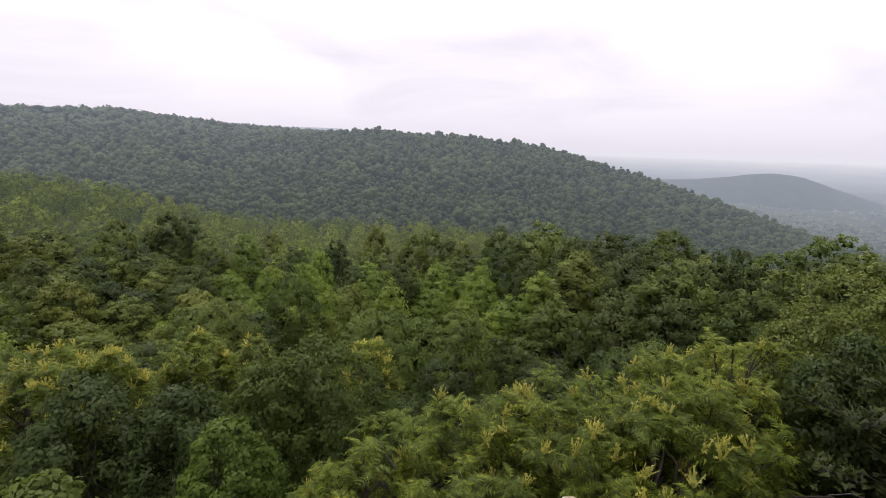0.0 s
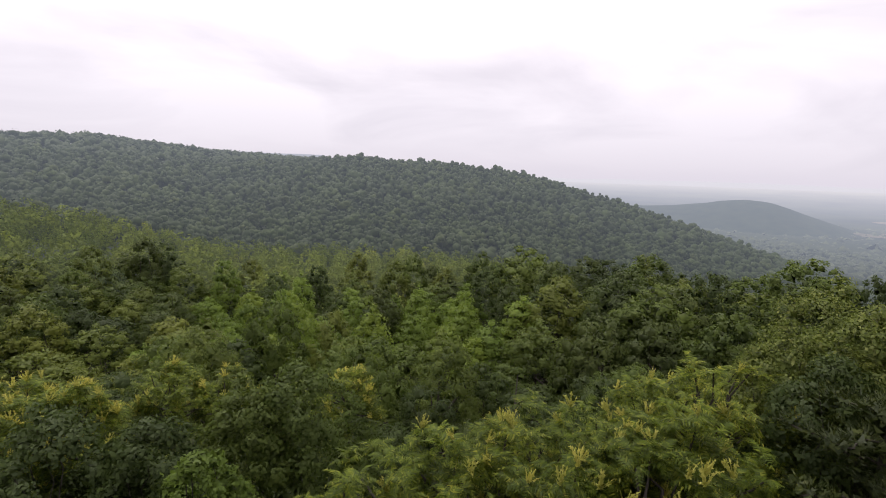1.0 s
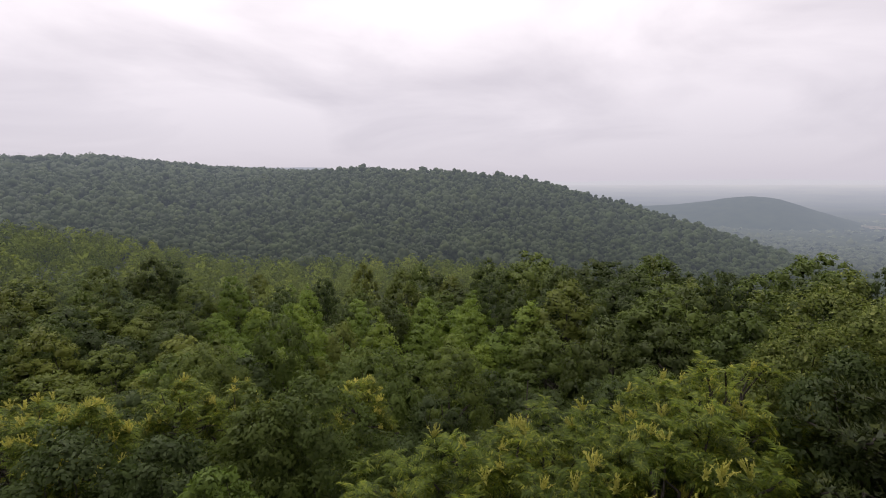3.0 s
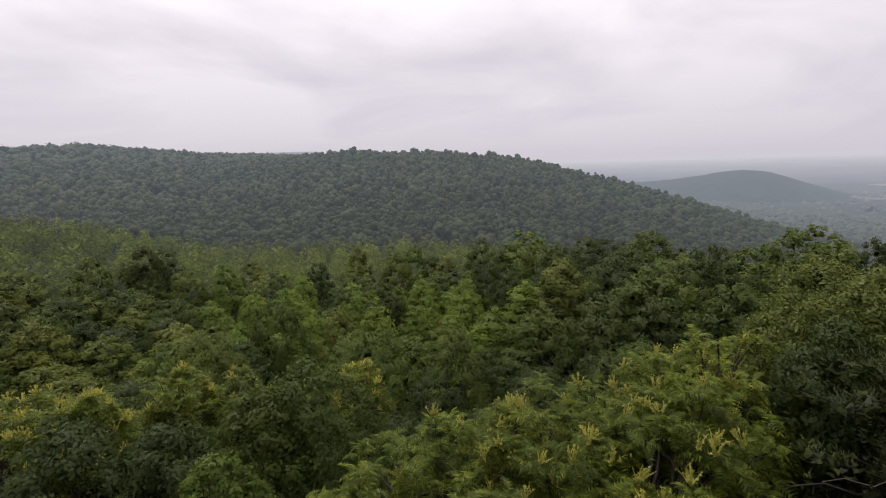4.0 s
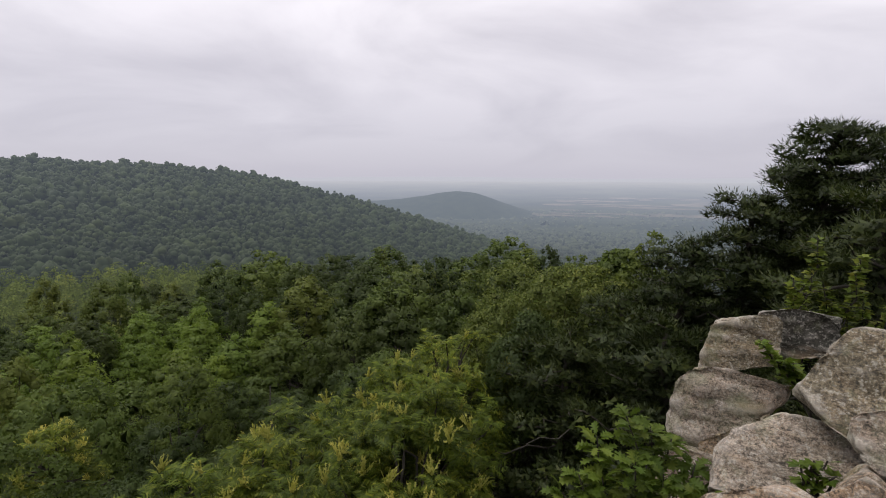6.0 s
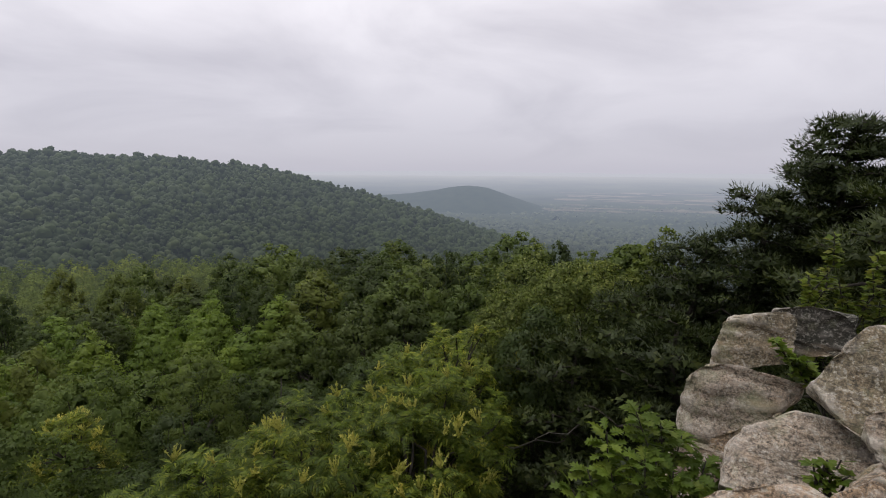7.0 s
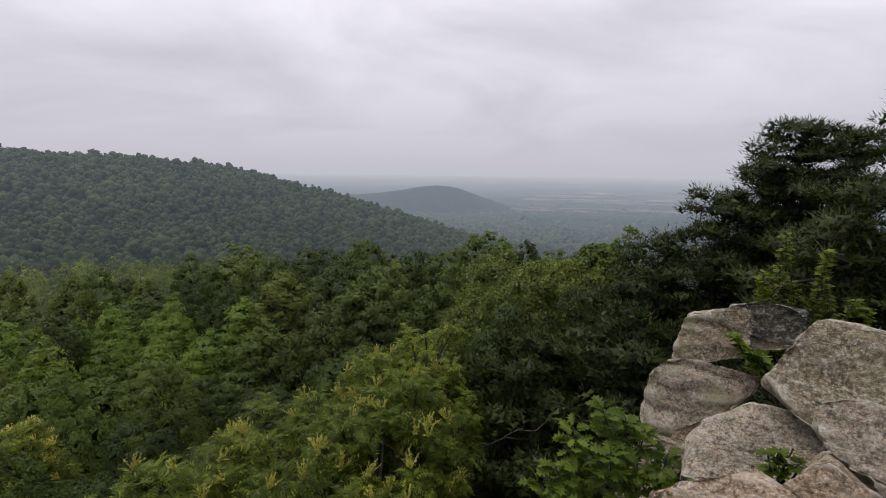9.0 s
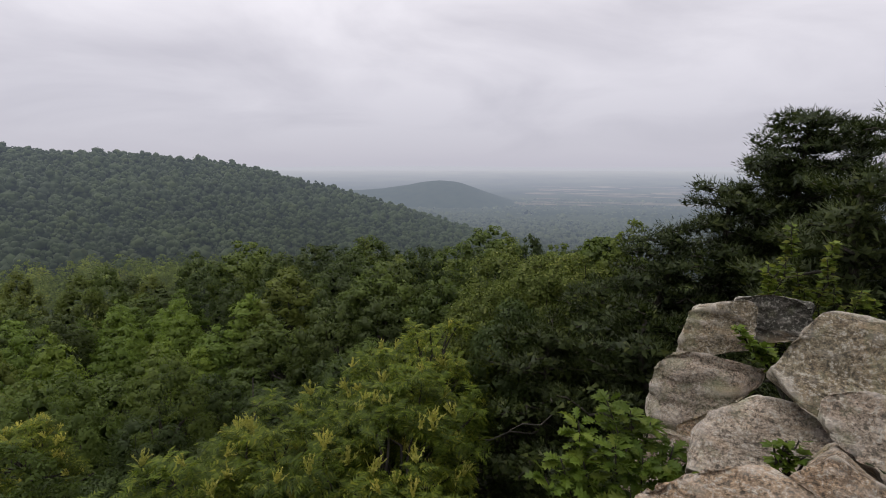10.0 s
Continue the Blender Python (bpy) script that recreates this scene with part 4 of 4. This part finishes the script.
def sapling(name, foot, stems, shape, leaf, per, mat, seed, label, spiral=0.5, tipped=0.6):
    """A bush of thin stems that end in whorls of leaves. stems: tips."""
    rng = np.random.default_rng(seed)
    foot = np.array(foot)
    root = new(name)
    root.location = foot
    pos, ways, nrm = [], [], []
    for tip in stems:
        way = bend(rng.normal(0, 0.03, 3), np.array(tip) - foot, rng, 0.06, 8)
        part("stem", mesh_of(name + "_stem", *tube(way, np.linspace(0.012, 0.004, 8), 5), M_BARK, smooth=True), root)
        m = per
        s = np.where(rng.uniform(0, 1, m) < tipped, rng.uniform(0.86, 1.0, m), rng.uniform(spiral, 1.0, m))
        c = np.stack([np.interp(s, np.linspace(0, 1, 8), way[:, i]) for i in range(3)], -1)
        a = np.arange(m) * 2.4 + rng.uniform(0, 6)
        w = np.stack([np.cos(a), np.sin(a), rng.uniform(-0.25, 0.55, m)], -1)
        pos.append(c + unit(w) * leaf * 0.18)
        ways.append(w)
        nrm.append(unit(rng.normal(0, 0.42, (m, 3)) + [0, 0, 1]))
    pos, ways, nrm = map(np.concatenate, (pos, ways, nrm))
    part("foliage", mesh_of(name + "_foliage", *scatter(*shape, pos, axes_of(ways, nrm), leaf * rng.uniform(0.7, 1.2, len(pos))), mat), root)
    return tagged(root, label, "sapling")


def oak_bush():
    tips = [polar(a, e, r)[:] for a, e, r in ((53.2, -25.2, 3.2), (50.2, -27.6, 3.1), (55.8, -25.8, 3.3), (58.0, -26.6, 3.35), (60.5, -28.4, 3.3), (48.3, -31.5, 3.0), (46.6, -33.5, 2.9), (51.0, -31.5, 2.95),
                                              (54.5, -29.5, 3.0), (57.5, -30.0, 3.05), (62.0, -30.5, 3.1), (52.5, -35.0, 2.8), (49.0, -36.5, 2.75), (56.5, -33.5, 2.9), (60.0, -32.5, 2.95), (45.0, -37.0, 2.8))]
    sapling("oak_sapling", polar(55, -47, 3.0)[:], tips, oak_leaf_shape(), 0.115, 46, M_SAPLING, 71, "young oak with large lobed bright green leaves before the rocks", 0.55)


oak_bush()
MAPLE_V = np.array([[0, 0, 0], [0.30, 0.10, 0.04], [0.46, 0.46, 0.02], [0.20, 0.55, 0.04], [0, 1.0, -0.06], [-0.20, 0.55, 0.04], [-0.46, 0.46, 0.02], [-0.30, 0.10, 0.04], [0, 0.45, -0.02]])
MAPLE_F = np.array([[8, i, (i + 1) % 8] for i in range(8)])
sapling("maple_sapling", polar(70.5, -24, 5.9)[:],
        [polar(a, e, 5.9)[:] for a, e in ((68.8, -5.6), (68.6, -7.5), (72.0, -7.0), (71.8, -8.6), (67.3, -9.5), (67.6, -11.0), (69.6, -9.8), (70.4, -11.5), (72.4, -10.0), (71.2, -12.6), (69.3, -12.5), (74.5, -11.0), (73.6, -12.8), (68.2, -13.2), (75.5, -11.6))],
        (MAPLE_V, MAPLE_F), 0.072, 74, M_MAPLE, 81, "slender maple sapling with yellowish leaves behind the rocks", 0.6, 0.3)
sapling("rock_sapling", polar(69.5, -20, 4.5)[:], [polar(a, e, 4.25)[:] for a, e in ((65.2, -15.9), (66.0, -16.6), (67.2, -17.0), (68.0, -17.6), (68.6, -18.2), (67.6, -18.4), (66.8, -17.4))],
        (MAPLE_V, MAPLE_F), 0.065, 30, M_SAPLING, 82, "leafy green twig growing from a crack between rocks", 0.4, 0.4)
sapling("crevice_plant", polar(71.2, -30, 2.95)[:], [polar(a, e, 2.95)[:] for a, e in ((69.6, -26.0), (70.6, -25.3), (71.6, -25.0), (72.4, -26.0), (71.0, -26.6), (70.0, -27.2))],
        (MAPLE_V, MAPLE_F), 0.06, 12, M_SAPLING, 83, "small green plant growing in a crevice of the rocks", 0.3, 0.4)


# ---------------------------------------------------------------- single trees of the slope
def stand(proto, az, r, top, width, spin, foot=None):
    """Copies a tree so that its top comes to that height, and widens it."""
    z0 = float(canopy(az, r) - tall(r)) if foot is None else foot
    h = max(top - z0, 2.5)
    a = radians(az)
    m = pose(r * math.sin(a), r * math.cos(a), z0, 0, 0, spin) @ Matrix.Diagonal((width, width, h / 10.0, 1))
    return copy_thing(proto, m)


PROTO = {}
for key, mat, label in (("oak", M_OAK, "mid-green broad-leaved oak with a domed crown"), ("poplar", M_POPLAR, "bright green tulip tree with a pointed crown"),
                        ("dark", M_DARK, "dark green broad-leaved tree with a dense crown"), ("olive", M_OLIVE, "olive-green broad-leaved tree with a loose crown")):
    for near in (True, False):
        made = []
        for k in range(3):
            rng = np.random.default_rng(len(key) * 31 + k + (100 if near else 0))
            kind = {"oak": "dome", "poplar": "spire", "dark": "dome", "olive": "loose"}[key]
            made.append(tree(key + "_tree", rng, 3.0, 10.0, {"poplar": 8.0}.get(key, 7.0), mat, 0.145 if near else 0.25, 6400 if near else 2900,
                             count=48 if near else 40, lump=0.26 if near else 0.26, limbs=7 if near else 4, kind=kind, label=label, inside=14 if near else 8, solid=0.5 if near else 0.6))
        PROTO[key, near] = made


def hill_trees():
    rng = np.random.default_rng(21)
    r = 10.5
    while r < 112:
        gap = np.interp(r, [10, 20, 40, 110], [3.2, 4.2, 5.8, 7.4])
        step = math.degrees(gap / r)
        az = -56 + rng.uniform(0, step)
        while az < 60:
            a, d = az + rng.uniform(-0.25, 0.25) * step, r + rng.uniform(-0.35, 0.35) * gap
            az += step
            if d < 16 and a > 34 or d < 12 and a > -14 or a > 50 and d < 22:
                continue
            if 64 < d < 100 and 7.5 < a < 52:
                continue
            n = noise.noise((d * math.sin(radians(a)) / 16, d * math.cos(radians(a)) / 16, 4.0)) + rng.normal(0, 0.16)
            bright = 48 < d < 90 and -26 < a < 12
            kind = "poplar" if (bright and n > -0.25) or n > 0.42 else "dark" if n < -0.18 else "olive" if n > 0.16 else "oak"
            if d < 44 and a > -16:
                kind = "dark" if n < 0.1 else "oak"
            near = d < 38
            k = int(rng.integers(3))
            top = float(canopy(a, d)) + min(max(rng.normal(0, 0.36), -0.6), 0.7) * gap
            w = gap / 6.0 * rng.uniform(0.95, 1.35) * (1.25 if 45 < d < 64 and a > 6 else 1.0)
            proto = PROTO[kind, near][k]
            stand(proto, a, d, top, w, rng.uniform(0, 360))
        r += gap * 0.9


hill_trees()
# the tall oaks that stand out along the shoulder
for k, (az, el, r, w) in enumerate(((8.0, -10.2, 74, 1.3), (11.7, -8.2, 76, 1.75), (15.2, -9.6, 72, 1.3), (18.6, -8.7, 80, 1.5), (21.2, -9.1, 76, 1.4), (24.6, -8.3, 72, 1.8), (27.6, -9.6, 78, 1.3),
                                    (30.6, -9.5, 56, 1.05), (32.2, -9.6, 74, 1.4), (35.2, -9.0, 70, 1.5), (38.8, -8.6, 70, 1.4), (41.3, -9.4, 66, 1.0), (43.7, -7.7, 62, 0.8), (46.6, -8.8, 64, 1.1), (49.5, -9.0, 62, 1.2),
                                    (10.0, -12.5, 63, 1.1), (14.0, -12.3, 62, 1.15), (20.0, -12.0, 62, 1.2), (26.5, -11.8, 60, 1.2), (34.0, -12.2, 58, 0.95), (38.0, -11.5, 58, 1.1), (42.0, -11.8, 56, 1.0))):
    kind = "oak" if k % 4 == 1 else "dark"
    stand(PROTO[kind, False][k % 3], az, r, polar(az, el, r).z, w, k * 77.0)

for made in PROTO.values():
    for ob in made:
        for o in (*ob.children_recursive, ob):
            bpy.data.objects.remove(o)

def snag():
    """A pale bare trunk that stands among the green trees."""
    rng = np.random.default_rng(8)
    top = polar(11.2, -22.6, 26.0)
    foot = float(canopy(11.2, 26.0) - tall(26.0))
    root = new("dead_tree")
    root.location = (top.x, top.y, foot)
    h = top.z - foot
    part("trunk", mesh_of("snag_trunk", *tube(bend((0, 0, -0.3), (0.1, 0, h), rng, 0.015, 8), np.linspace(0.065, 0.03, 8), 7), M_DEAD, smooth=True), root)
    for k in range(3):
        z = h * (0.6 + 0.12 * k)
        part("branch", mesh_of("snag_branch", *tube(bend((0, 0, z), (rng.normal(0, 0.7), rng.normal(0, 0.7), z + 0.6), rng, 0.06), np.linspace(0.03, 0.01, 6), 5), M_DEAD, smooth=True), root)
    tagged(root, "slender pale dead tree trunk among green trees", "dead tree")


snag()

# trees nearest below the ledge
near_rng = np.random.default_rng(31)
for az, el, r, width, mat, leaf, label in (
        (-25.3, -29.5, 9.0, 1.25, M_POPLAR, 0.095, "round light green young tree below the ledge"),
        (-42.5, -29.5, 7.0, 0.9, M_OAK, 0.10, "green leafy shrub close below the ledge"),
        (-38, -22.5, 13.5, 2.6, M_DARK, 0.115, "dense dark green tree below the ledge"),
        (-30, -25.0, 12.5, 2.0, M_DARK, 0.115, "dense dark green tree below the ledge"),
        (-14.5, -21.5, 14.5, 2.6, M_OAK, 0.12, "green tree with upright leafy shoots"),
        (-20.5, -23.0, 14.0, 2.0, M_OAK, 0.12, "green tree with upright leafy shoots"),
        (41.5, -9.3, 12.0, 2.0, M_PALE, 0.072, "broad-leaved tree with pale leaf undersides showing"),
        (46.5, -9.8, 12.5, 2.0, M_PALE, 0.072, "broad-leaved tree with pale leaf undersides showing"),
        (38.5, -14.0, 10.5, 1.5, M_PALE, 0.072, "broad-leaved tree with pale leaf undersides showing"),
        (44.5, -10.8, 10.5, 1.5, M_PALE, 0.072, "broad-leaved tree with pale leaf undersides showing"),
        (49.0, -10.2, 11.0, 1.4, M_PALE, 0.072, "broad-leaved tree with pale leaf undersides showing"),
        # dark foliage colour here stands in for the shade of the pines
        (42.0, -15.5, 9.2, 1.2, M_DARK, 0.07, "dense dark green tree below the ledge"),
        (54.4, -5.7, 12.5, 0.42, M_OAK, 0.085, "slender young green tree rising above its neighbours"),
        (55.6, -6.6, 12.3, 0.40, M_OAK, 0.085, "slender young green tree rising above its neighbours"),
        (53.0, -7.4, 12.2, 0.45, M_OAK, 0.085, "slender young green tree rising above its neighbours"),
        (51.5, -8.2, 13.0, 1.2, M_OAK, 0.12, "young green tree beside the pines")):
    top = polar(az, el, r)
    foot = float(canopy(az, r) - tall(r))
    h = max(top.z - foot, 3.0)
    slim = width < 0.5
    ob = tree("young_tree", near_rng, width, h, min(h * 0.85, width * (4.0 if slim else 2.2)), mat, leaf, 700 if slim else int((6200 if mat is M_PALE else 4600) * width + 800), count=24 if slim else 80, lump=0.3 if slim else 0.19, trunk=0.08, label=label, shape=(LEAF_V, LEAF_F), kind="loose", ragged=0.22)
    ob.location = (top.x, top.y, foot)
